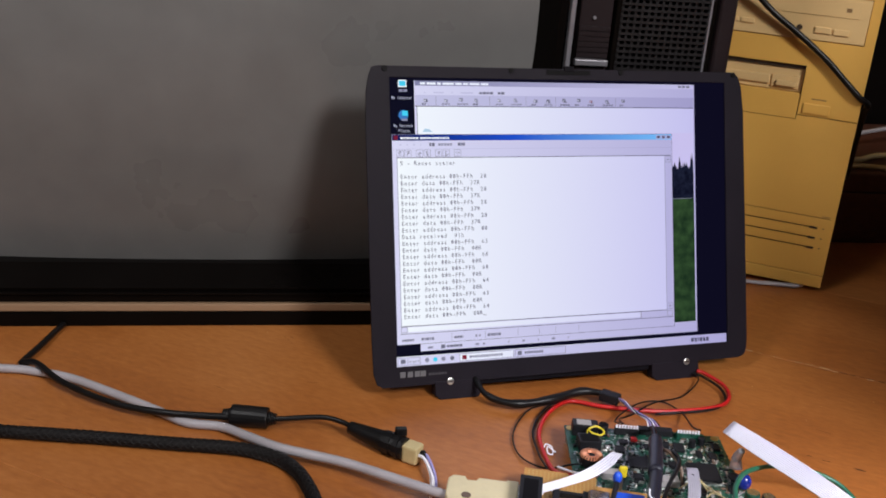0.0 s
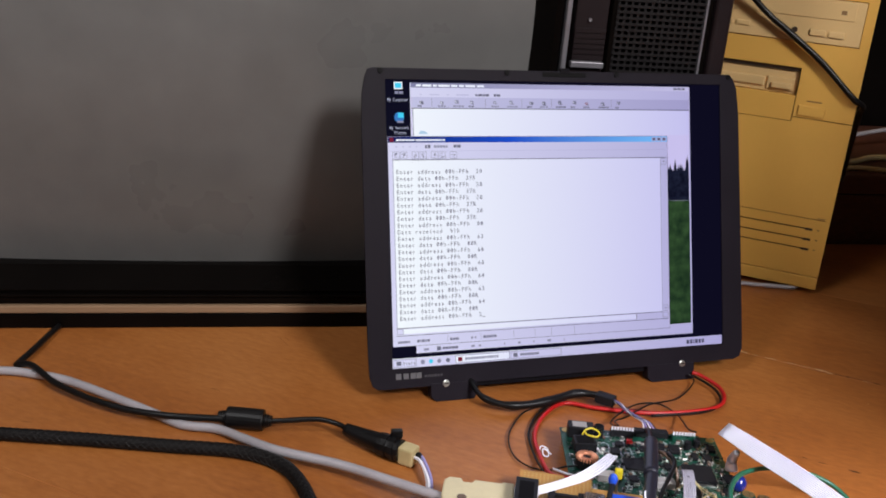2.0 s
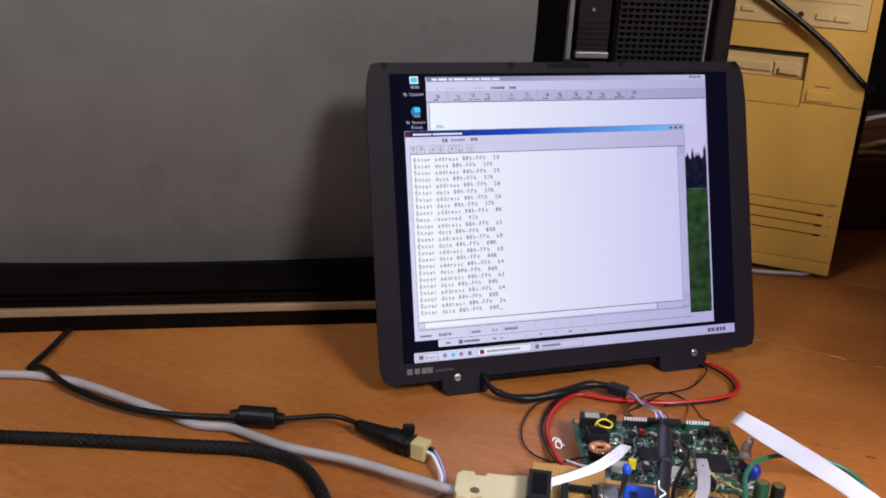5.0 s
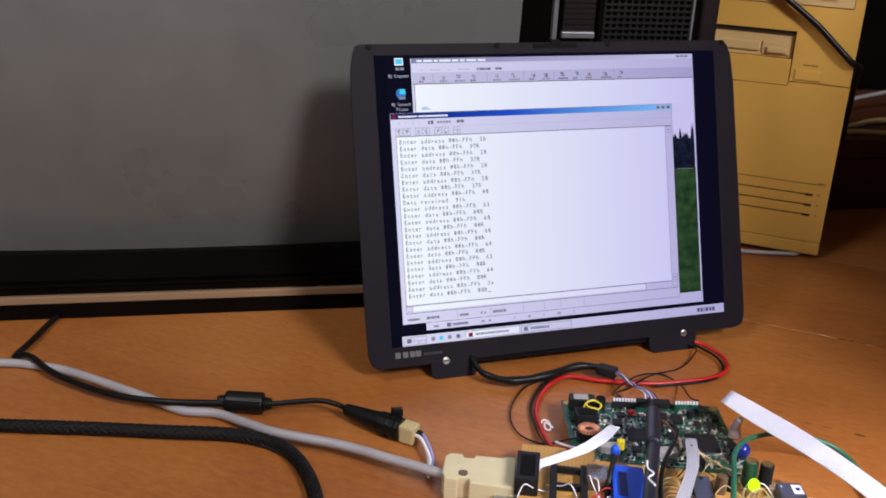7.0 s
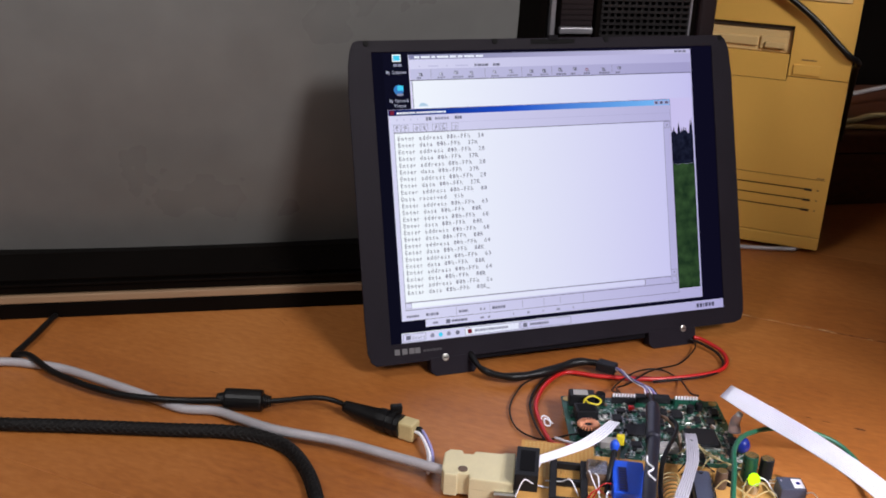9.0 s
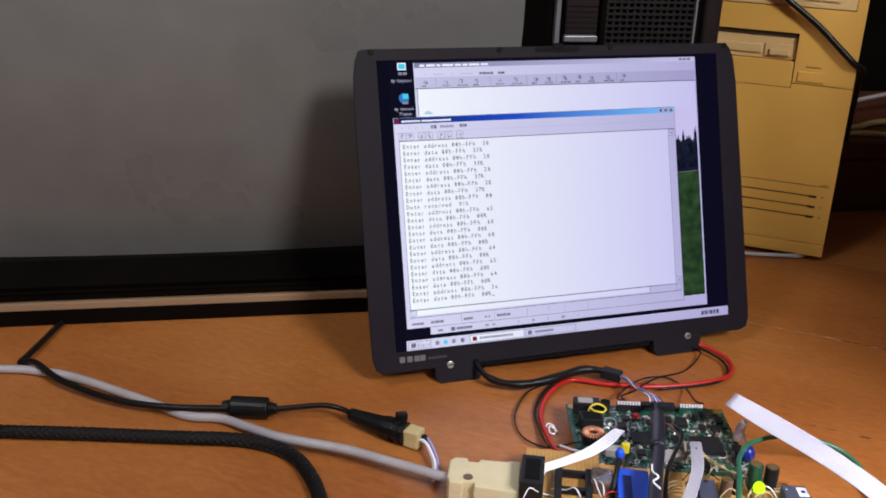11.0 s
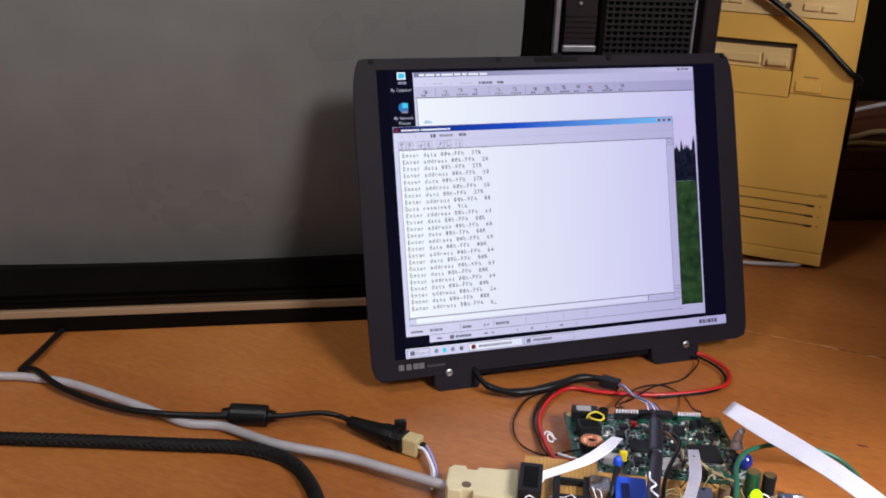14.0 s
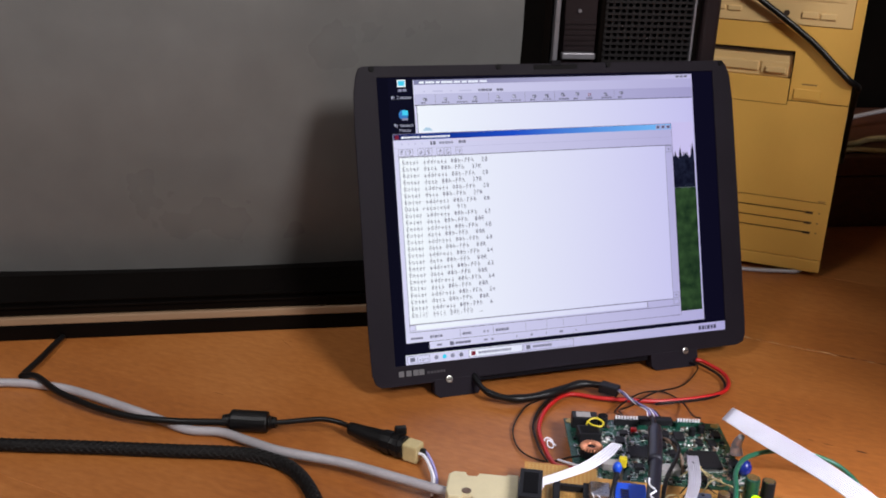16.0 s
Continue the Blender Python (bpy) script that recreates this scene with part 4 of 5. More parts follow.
    part("cord", tube([(-0.46, 0.075, 0.0036), (-0.38, 0.068, 0.0036), (-0.290, 0.061, 0.0036), (-0.261, 0.054, 0.0036), (-0.236, 0.043, 0.0036), (-0.201, 0.017, 0.0036), (-0.171, -0.007, 0.0036), (-0.151, -0.0235, 0.0036), (-0.128, -0.0305, 0.0040),
                       (-0.110, -0.0475, 0.0062), (-0.088, -0.0685, 0.0092), (-0.049, -0.0880, 0.0095), (-0.020, -0.1090, 0.0105), (0.0045, -0.1275, 0.0115), (0.012, -0.1325, 0.0115)], 0.0032, 12), M["greycable"], c, smooth=True)
    c = thing("video_lead", pose(-0.002, -0.002, 0), "thick braided black cable curving over the desk", "cable")
    run = [(-0.50, 0.010, 0.0048), (-0.40, -0.008, 0.0048), (-0.268, -0.032, 0.0048), (-0.212, -0.042, 0.0048), (-0.157, -0.053, 0.0048), (-0.118, -0.0605, 0.0048), (-0.096, -0.0695, 0.0046), (-0.081, -0.0830, 0.0046), (-0.0715, -0.104, 0.0046),
           (-0.066, -0.136, 0.0046), (-0.064, -0.20, 0.0046), (-0.066, -0.30, 0.0046)]
    part("jacket", tube(run, 0.0044, 14), M["braid"], c, smooth=True)
    way = spline(run, 40)
    for k in range(12):
        turn, a0, pts, gone = (1 if k < 6 else -1), 2 * math.pi * (k % 6) / 6, [], 0.0
        for q in range(0, len(way), 2):
            d = (way[min(q + 1, len(way) - 1)] - way[max(q - 1, 0)]).normalized()
            side = d.cross(Vector((0, 0, 1))).normalized()
            gone += (way[q] - way[max(q - 2, 0)]).length
            a = a0 + turn * gone / 0.030 * 2 * math.pi
            pts.append(way[q] + 0.00445 * (math.cos(a) * side + math.sin(a) * side.cross(d)))
        part("thread", tube(pts, 0.00034, 4, 1, None, False), M["thread"], c, "" if k else "dark grey thread of the braid")


cables()


def serial_hood():
    """Two moulded ivory half shells with screws, from the grey cable to the metal connector."""
    m = pose(0.0320, -0.1410, 0.0, 0, 0, -17)
    h = thing("serial_hood", m, "ivory plastic serial connector hood with steel screws", "connector")
    body = [(-0.0225, -0.0065), (-0.0205, -0.0125), (-0.0130, -0.0130), (-0.0120, -0.0105), (-0.0060, -0.0105), (-0.0050, -0.0150), (0.0170, -0.0165), (0.0215, -0.0165),
            (0.0215, 0.0165), (0.0140, 0.0165), (0.0140, 0.0150), (-0.0035, 0.0150), (-0.0050, 0.0115), (-0.0105, 0.0115), (-0.0120, 0.0150), (-0.0195, 0.0150), (-0.0225, 0.0110)]
    part("lower_shell", plate(body, 0.0030, 0.0100, 0.0), M["hood"], h)
    part("upper_shell", plate(body, 0.0102, 0.0178, 0.0012), M["hood"], h)
    part("screw", cyl(0.0030, 0.0008, pose(-0.0098, -0.0062, 0.0176), 14, 0.0003), M["brownpart"], h, "dark sunken screw")
    part("thumb_screw", cyl(0.0022, 0.016, pose(0.010, -0.0180, 0.010) @ Matrix.Rotation(radians(90), 4, "Y"), 12, 0.0004), M["solder"], h)
    part("thumb_screw", cyl(0.0022, 0.016, pose(0.010, 0.0180, 0.010) @ Matrix.Rotation(radians(90), 4, "Y"), 12, 0.0004), M["solder"], h)
    part("flange", box(0.0216, -0.0155, 0.0035, 0.0236, 0.0155, 0.0165, 0.0004), M["solder"], h, "tinned steel flange")
    part("metal_shell", box(0.0236, -0.0090, 0.0050, 0.0290, 0.0090, 0.0145, 0.0012), M["solder"], h)
    part("flange", box(0.0290, -0.0155, 0.0035, 0.0305, 0.0155, 0.0165, 0.0004), M["solder"], h)
    part("hex_nut", cyl(0.0028, 0.005, pose(0.0238, -0.0125, 0.010) @ Matrix.Rotation(radians(90), 4, "Y"), 6), M["solder"], h)
    part("hex_nut", cyl(0.0028, 0.005, pose(0.0238, 0.0125, 0.010) @ Matrix.Rotation(radians(90), 4, "Y"), 6), M["solder"], h)
    return m


HOOD = serial_hood()


# ---- circuit boards ----
def shared(name, me, parent, m, label=""):
    ob = new(name, me)
    ob.parent, ob.matrix_basis = parent, m
    if label:
        ob["label"] = label
    return ob


def chip(parent, x, y, z, w, d, h, pins, material, turn=0.0, name="chip", label="", four=False):
    c = part(name, box(-w / 2, -d / 2, 0.0006, w / 2, d / 2, h, 0.0003), material, parent, label)
    c.matrix_basis = pose(x, y, z, 0, 0, turn)
    bm = bmesh.new()
    for k in range(pins):
        u = -d / 2 + d * (k + 0.5) / pins
        for s in (-1, 1):
            a, b = sorted((s * w / 2, s * (w / 2 + 0.0012)))
            box(a, u - d / pins * 0.25, 0.0, b, u + d / pins * 0.25, h * 0.45, bm=bm)
            if four:
                v = u * w / d
                a, b = sorted((s * d / 2, s * (d / 2 + 0.0012)))
                box(v - w / pins * 0.25, a, 0.0, v + w / pins * 0.25, b, h * 0.45, bm=bm)
    part("pins", bm, M["solder"], c, "row of tinned pins")
    return c


def drum(parent, name, x, y, z, r, h, material, label="", top=None):
    c = part(name, cyl(r, h, pose(x, y, z), 20, r * 0.15), material, parent, label, smooth=False)
    if top:
        part("cap_top", cyl(r * 0.82, 0.0003, pose(x, y, z + h), 18), top, c)
    return c


PCB = pose(0.1105, -0.0555, 0.0104, 0, 0, -11)
PERF = pose(0.0670, -0.1110, 0.0128, 0, 0, -18)


def local(m, x, y):
    v = m.inverted() @ Vector((x - 0.003, y, m.translation.z))
    return v.x, v.y


def control_board():
    b = thing("control_board", PCB, "green display controller board crowded with small parts", "circuit board")
    T = 0.0016
    part("board", box(0, -0.0865, 0, 0.1105, 0, T, 0.0002), M["pcb"], b, "green board with pale traces")
    for x, y in ((0.004, -0.004), (0.1065, -0.004), (0.004, -0.082), (0.1065, -0.082)):
        part("standoff", cyl(0.0024, 0.0104, pose(x, y, -0.0104), 8), M["solder"], b)
        part("mount_ring", cyl(0.0030, 0.0003, pose(x, y, T), 14), M["gold"], b)

    def at(x, y):
        return local(PCB, x, y)
    # power corner
    x, y = at(0.1245, -0.0675)
    p = part("power_coil", box(-0.0090, -0.0050, 0, 0.0090, 0.0050, 0.0088, 0.0010), M["chip"], b, "black boxed coil with a pale worn top")
    p.matrix_basis = pose(x, y, T, 0, 0, -2)
    part("worn_top", box(-0.0060, -0.0036, 0.0088, 0.0040, 0.0034, 0.0090), M["dullwhite"], p)
    x, y = at(0.1375, -0.0690)
    drum(b, "capacitor", x, y, T, 0.0036, 0.0080, M["chip"], "black electrolytic capacitor", M["black"])
    x, y = at(0.1215, -0.0860)
    p = part("power_block", box(-0.0075, -0.006, 0, 0.0075, 0.006, 0.008, 0.0006), M["chip"], b, "black power module")
    p.matrix_basis = pose(x, y, T, 0, 0, 4)
    part("module_face", box(-0.006, -0.0045, 0.008, 0.006, 0.004, 0.0083), M["black"], p)
    x, y = at(0.1165, -0.1060)
    c = drum(b, "coil", x, y, T, 0.0074, 0.0070, M["chip"], "round inductor wound with copper wire")
    ring = bmesh.new()
    for k in range(22):
        a = 2 * math.pi * k / 22
        ca, sa = math.cos(a), math.sin(a)
        tube([(x + 0.0030 * ca, y + 0.0030 * sa, T + 0.0066), (x + 0.0036 * ca, y + 0.0036 * sa, T + 0.0078), (x + 0.0054 * ca, y + 0.0054 * sa, T + 0.0082), (x + 0.0068 * ca, y + 0.0068 * sa, T + 0.0076), (x + 0.0073 * ca, y + 0.0073 * sa, T + 0.0066)], 0.0006, 6, 3, ring)
    part("copper_winding", ring, M["copper"], c, "reddish copper winding")
    x, y = at(0.1285, -0.0790)
    part("jumper_loop", tube([(x - 0.005, y, T), (x - 0.0055, y + 0.001, T + 0.008), (x, y + 0.003, T + 0.0105), (x + 0.0055, y + 0.001, T + 0.0085), (x + 0.003, y - 0.004, T + 0.0080), (x - 0.003, y - 0.003, T + 0.0085), (x - 0.0045, y + 0.001, T + 0.0080)], 0.0007, 6), M["yellow"], b, "looped yellow jumper wire")
    x, y = at(0.1300, -0.0900)
    bm = bmesh.new()
    rnd = random.Random(11)
    for k in range(6):
        join(bm, ball(rnd.uniform(0.0008, 0.0017), (x + rnd.uniform(-0.004, 0.004), y + rnd.uniform(-0.003, 0.003), T + 0.0006 + rnd.uniform(0, 0.001)), None, 8, 6))
    part("solder_lump", bm, M["solder"], b, "grey blob of solder and flux")
    # headers along the far edge
    for wx, wy, n, w, mat_, label in ((0.1545, -0.0705, 8, 0.0165, M["chip"], "black pin header"), (0.1970, -0.0795, 8, 0.0165, M["pcb"], "green header with pale pins")):
        x, y = at(wx, wy)
        h = part("pin_header", box(x - w / 2, y - 0.0016, T, x + w / 2, y + 0.0022, T + 0.0050, 0.0004), mat_, b, label)
        for k in range(n):
            u = x - w / 2 + w * (k + 0.5) / n
            part("pin", box(u - 0.0006, y - 0.0006, T + 0.004, u + 0.0006, y + 0.0006, T + 0.0072), M["clear"], h)
    x, y = at(0.1565, -0.0795)
    part("red_plug", box(x - 0.0018, y - 0.0022, T, x + 0.0022, y + 0.001, T + 0.003, 0.0004), M["red"], b)
    part("edge_rail", box(0.0600, -0.0040, T, 0.0990, -0.0012, T + 0.0016, 0.0003), M["pcb"], b)
    x, y = at(0.1760, -0.0700)
    part("panel_socket", box(x - 0.012, y - 0.004, T, x + 0.012, y + 0.002, T + 0.0045, 0.0005), M["chip"], b, "black panel cable socket")
    # chips
    x, y = at(0.1895, -0.1235)
    c = chip(b, x, y, T, 0.0200, 0.0200, 0.0030, 16, M["chip"], 0, "processor_chip", "large square black chip", True)
    x, y = at(0.1500, -0.1080)
    chip(b, x, y, T, 0.0140, 0.0140, 0.0022, 12, M["chip"], 0, "chip", "square black chip", True)
    for wx, wy, w, d in ((0.1960, -0.1015, 0.004, 0.007), (0.2045, -0.1040, 0.005, 0.007), (0.1420, -0.0920, 0.006, 0.008), (0.1850, -0.0920, 0.007, 0.010), (0.1690, -0.1010, 0.005, 0.008), (0.2080, -0.1300, 0.006, 0.009), (0.1350, -0.1180, 0.005, 0.008), (0.1760, -0.0880, 0.006, 0.006), (0.1640, -0.0900, 0.007, 0.005), (0.1480, -0.0830, 0.006, 0.005), (0.2120, -0.0930, 0.005, 0.008), (0.1720, -0.1120, 0.005, 0.006), (0.1430, -0.1250, 0.006, 0.006), (0.1780, -0.1440, 0.007, 0.006), (0.2010, -0.1440, 0.006, 0.006)):
        x, y = at(wx, wy)
        chip(b, x, y, T, w, d, 0.0026, 5, M["chip"], 0)
    x, y = at(0.1590, -0.1325)
    part("white_socket", box(x - 0.0085, y - 0.0035, T, x + 0.0085, y + 0.0035, T + 0.0050, 0.0005), M["dullwhite"], b, "dull white plastic cable socket")
    x, y = at(0.1255, -0.1225)
    part("white_socket", box(x - 0.0065, y - 0.0035, T, x + 0.0065, y + 0.0035, T + 0.0050, 0.0005), M["dullwhite"], b)
    x, y = at(0.2035, -0.0870)
    drum(b, "capacitor", x, y, T, 0.0024, 0.0056, M["chip"])
    x, y = at(0.1960, -0.0890)
    drum(b, "capacitor", x, y, T, 0.0024, 0.0056, M["chip"])
    # small surface parts, each one soldered on two pads
    kinds = [finish(box(-0.0010, -0.0006, 0, 0.0010, 0.0006, 0.0009, 0.0001, 1), "smd", m_) for m_ in (M["brownpart"], M["chip"], M["solder"], M["dullwhite"], M["gold"])]
    pad = finish(box(-0.0019, -0.0007, 0, 0.0019, 0.0007, 0.0002), "smd_pad", M["solder"])
    rnd = random.Random(21)
    for k in range(300):
        x, y = rnd.uniform(0.004, 0.107), rnd.uniform(-0.083, -0.008)
        turn = rnd.choice((0, 90))
        s = shared("surface_part", kinds[rnd.choice((0, 1, 1, 1, 2, 2, 2, 3, 3))], b, pose(x, y, T + 0.0003, 0, 0, turn) @ Matrix.Diagonal((rnd.uniform(0.7, 1.9), rnd.uniform(0.7, 1.6), rnd.uniform(0.8, 1.8), 1)))
        if k % 2:
            shared("solder_pad", pad, b, pose(x, y, T + 0.0001, 0, 0, turn))
    film = bmesh.new()
    for k in range(150):
        x, y = (rnd.uniform(0.028, 0.075), rnd.uniform(-0.075, -0.018)) if k < 70 else (rnd.uniform(0.060, 0.106), rnd.uniform(-0.070, -0.010)) if k < 125 else (rnd.uniform(0.012, 0.032), rnd.uniform(-0.050, -0.012))
        long, wide, turn, n = rnd.uniform(0.0010, 0.0034), rnd.uniform(0.0004, 0.0013), rnd.choice((0.1, 0.8, 1.6, 2.3)), rnd.randint(5, 7)
        ring = []
        for q in range(n):
            g, f = 2 * math.pi * q / n, rnd.uniform(0.6, 1.2)
            u, w = long * f * math.cos(g), wide * f * math.sin(g)
            ring.append(film.verts.new((x + u * math.cos(turn) - w * math.sin(turn), y + u * math.sin(turn) + w * math.cos(turn), T + 0.00014 + 0.000002 * (k % 40))))
        film.faces.new(ring)
    tagged(part("flux_film", film, M["flux"], b, "pale streaks of flux and tinned copper"), kind="stuff")
    vias = bmesh.new()
    for k in range(300):
        x, y = rnd.uniform(0.003, 0.108), rnd.uniform(-0.084, -0.003)
        w, d = rnd.choice(((0.0004, 0.0004), (0.0030, 0.00025), (0.00025, 0.0035), (0.0007, 0.0007)))
        box(x - w, y - d, T, x + w, y + d, T + 0.00012, bm=vias)
    tagged(part("trace", vias, M["solder"], b, "fine tinned traces and vias"), kind="stuff")


def proto_board():
    b = thing("prototype_board", PERF, "tan prototype board with sockets, wires and a lit lamp", "circuit board")
    T = 0.0016
    part("board", box(0, -0.120, 0, 0.046, 0, T, 0.0002), M["perf"], b, "tan drilled board")
    part("board", box(0.0463, -0.120, 0, 0.162, -0.0105, T, 0.0002), M["perf"], b)
    for x, y in ((0.004, -0.004), (0.155, -0.02), (0.004, -0.11), (0.155, -0.11)):
        part("standoff", cyl(0.0024, 0.0128, pose(x, y, -0.0128), 8), M["solder"], b)
    pad = finish(cyl(0.00075, 0.0001, None, 8), "copper_pad", M["gold"])
    for i in range(18):
        for j in range(15):
            shared("copper_pad", pad, b, pose(0.003 + i * 0.00254, -0.003 - j * 0.00254, T))

    def at(x, y):
        return local(PERF, x, y)
    # serial header beside the hood
    x, y = at(0.0605, -0.1560)
    h = part("serial_header", box(-0.0070, -0.0155, 0, 0.0070, 0.0155, 0.0115, 0.0006), M["chip"], b, "black serial socket body")
    h.matrix_basis = pose(x, y + 0.004, T)
    part("recess", box(-0.0045, -0.0110, 0.0115, 0.0045, 0.0110, 0.0118), M["black"], h)
    # two open chip sockets
    for wx, wy in ((0.0840, -0.1650),):
        x, y = at(wx, wy)
        s = thing("socket")
        s.parent, s.matrix_basis = b, pose(x, y, T)
        for u in (-0.0092, 0.0092):
            part("rail", box(u - 0.0021, -0.021, 0, u + 0.0021, 0.021, 0.0055, 0.0005), M["chip"], s, "ribbed black socket rail")
        for v in (-0.0195, -0.0005, 0.0175):
            part("bridge", box(-0.0072, v - 0.0014, 0.001, 0.0072, v + 0.0014, 0.0050, 0.0004), M["chip"], s)
    x, y = at(0.1035, -0.1600)
    p = part("crystal_can", box(-0.0065, -0.0085, 0, 0.0065, 0.0085, 0.0085, 0.0012), M["brownpart"], b, "brown metal oscillator can")
    p.matrix_basis = pose(x, y, T)
    part("can_lid", box(-0.0055, -0.0075, 0.0085, 0.0055, 0.0075, 0.0087), M["solder"], p)
    # blue video connector
    x, y = at(0.1180, -0.1740)
    c = part("video_socket", box(-0.0095, -0.0180, 0, 0.0095, 0.0160, 0.0105, 0.0008), M["blue"], b, "bright blue plastic socket")
    c.matrix_basis = pose(x, y, T)
    part("socket_strip", box(-0.0062, -0.0170, 0.0106, -0.0012, 0.0075, 0.0114, 0.0002), M["deepblue"], c)
    for k in range(9):
        part("socket_slot", box(-0.0056, -0.0160 + k * 0.0026, 0.01142, -0.0018, -0.0146 + k * 0.0026, 0.0117), M["chip"], c)
    # bead parts on leads
    x, y = at(0.1165, -0.1520)
    l = part("lead", tube([(x - 0.004, y - 0.026, T), (x - 0.003, y - 0.018, T + 0.010), (x, y - 0.002, T + 0.0150)], 0.0016, 8), M["chip"], b)
    part("blue_bead", ball(0.0030, (x, y, T + 0.0175), None, 12, 8, 1.35), M["blue"], l, "blue bead capacitor", smooth=True)
    x, y = at(0.1250, -0.1400)
    l = part("lead", tube([(x, y - 0.001, T), (x, y, T + 0.010)], 0.0008, 6), M["solder"], b)
    part("yellow_bead", box(x - 0.0025, y - 0.0018, T + 0.010, x + 0.0025, y + 0.0018, T + 0.0170, 0.001), M["yellow"], l, "yellow capacitor")
    # chip in its socket and neighbours
    x, y = at(0.1610, -0.1850)
    c = chip(b, x, y, T + 0.0035, 0.0105, 0.0300, 0.0042, 11, M["greychip"], 0, "chip", "long grey chip in a socket")
    part("chip_socket", box(-0.0075, -0.0160, -0.0035, 0.0075, 0.0160, 0.0004), M["chip"], c)
    part("notch", cyl(0.0012, 0.0003, pose(0, 0.0125, 0.0042), 12), M["chip"], c)
    x, y = at(0.1420, -0.1800)
    for k in range(7):
        part("wire_loop", tube([(x - 0.005, y - 0.013 + k * 0.004, T), (x - 0.002, y - 0.013 + k * 0.004, T + 0.006), (x + 0.004, y - 0.012 + k * 0.004, T + 0.0065), (x + 0.008, y - 0.011 + k * 0.004, T + 0.001)], 0.0005, 6, 5), M["creamplug"], b)
    x, y = at(0.1965, -0.1730)
    c = drum(b, "capacitor", x, y, T, 0.0046, 0.0175, M["pcb"], "green sleeved electrolytic capacitor", M["solder"])
    x, y = at(0.2075, -0.1735)
    drum(b, "capacitor", x, y, T, 0.0042, 0.0145, M["chip"], "", M["solder"])
    x, y = at(0.1760, -0.1780)
    drum(b, "capacitor", x, y, T, 0.0036, 0.0115, M["brownpart"], "", M["solder"])
    x, y = at(0.1835, -0.1760)
    drum(b, "capacitor", x, y, T, 0.0036, 0.0110, M["chip"], "", M["solder"])
    x, y = at(0.1935, -0.1850)
    p = part("lamp_base", cyl(0.0034, 0.006, pose(x, y, T), 14), M["solder"], b)
    part("lit_lamp", ball(0.0036, (x, y, T + 0.0085), None, 14, 9, 1.15), M["led"], p, "small lamp glowing yellow green", smooth=True)
    x, y = at(0.2130, -0.1935)
    p = part("power_jack", box(-0.0075, -0.0065, 0, 0.0075, 0.0065, 0.0100, 0.0008), M["greychip"], b, "slate blue box with a pale label")
    p.matrix_basis = pose(x, y, T, 0, 0, 6)
    part("label_plate", box(0.0005, -0.0050, 0.0100, 0.0066, 0.0040, 0.0103), M["white"], p)
    part("label_dot", cyl(0.0014, 0.0002, pose(0.0036, -0.0005, 0.0103), 10), M["deepblue"], p)
    x, y = at(0.2060, -0.1450)
    part("blue_disc", ball(0.0052, (x, y, T + 0.0062), None, 14, 9, 1.1), M["deepblue"], b, "deep blue disc capacitor", smooth=True)
    x, y = at(0.2140, -0.1200)
    part("milky_sleeve", tube([(x, y, T), (x - 0.0005, y + 0.001, T + 0.007), (x + 0.001, y - 0.002, T + 0.0150)], lambda t: 0.0044 - 0.0022 * t, 12), M["milky"], b, "milky plastic sleeve", smooth=True)
    # loose thin wires
    rnd = random.Random(5)
    for wx, wy, n, colour in ((0.0700, -0.1600, 3, "white"), (0.1050, -0.1780, 5, "white"), (0.1900, -0.1550, 4, "creamplug"), (0.2050, -0.1750, 4, "white"), (0.1100, -0.1820, 2, "red"), (0.1840, -0.1950, 4, "creamplug"), (0.2080, -0.1930, 3, "white"), (0.1780, -0.1560, 3, "chip")):
        x, y = at(wx, wy)
        for k in range(n):
            pts = [(x + rnd.uniform(-0.006, 0.006), y + rnd.uniform(-0.006, 0.006), T)]
            a = rnd.uniform(0, 6.28)
            for j in range(4):
                a += rnd.uniform(-0.45, 0.45)
                q = pts[-1]
                pts.append((q[0] + 0.006 * math.cos(a), q[1] + 0.006 * math.sin(a), T + (0.003, 0.007, 0.0075, 0.0005)[j] * rnd.uniform(0.8, 1.3)))
            part("jumper_wire", tube(pts, 0.00040, 6, 6), M[colour], b)


control_board()
proto_board()


def flat_ribbon(name, rows, strands, label, coat="white", category="ribbon cable"):
    """A flat cable: round strands side by side; rows give the two edges along its length."""
    left, right = spline([r[0] for r in rows], 6), spline([r[1] for r in rows], 6)
    rib = thing(name, None, label, category)
    web = bmesh.new()
    vs = [[web.verts.new(a.lerp(b, k / strands)) for k in range(strands + 1)] for a, b in zip(left, right)]
    for p, q in zip(vs, vs[1:]):
        for k in range(strands):
            web.faces.new((p[k], p[k + 1], q[k + 1], q[k]))
    part("web", web, M["ribbongrey"], rib)
    for k in range(strands):
        bm = bmesh.new()
        tube([a.lerp(b, (k + 0.5) / strands) for a, b in zip(left, right)], lambda t, r0=(left[0] - right[0]).length / strands * 0.43, r1=(left[-1] - right[-1]).length / strands * 0.43: r0 + (r1 - r0) * t, 6, 1, bm, False, 0.8)
        part("strand", bm, M[coat], rib, smooth=True)
    return rib


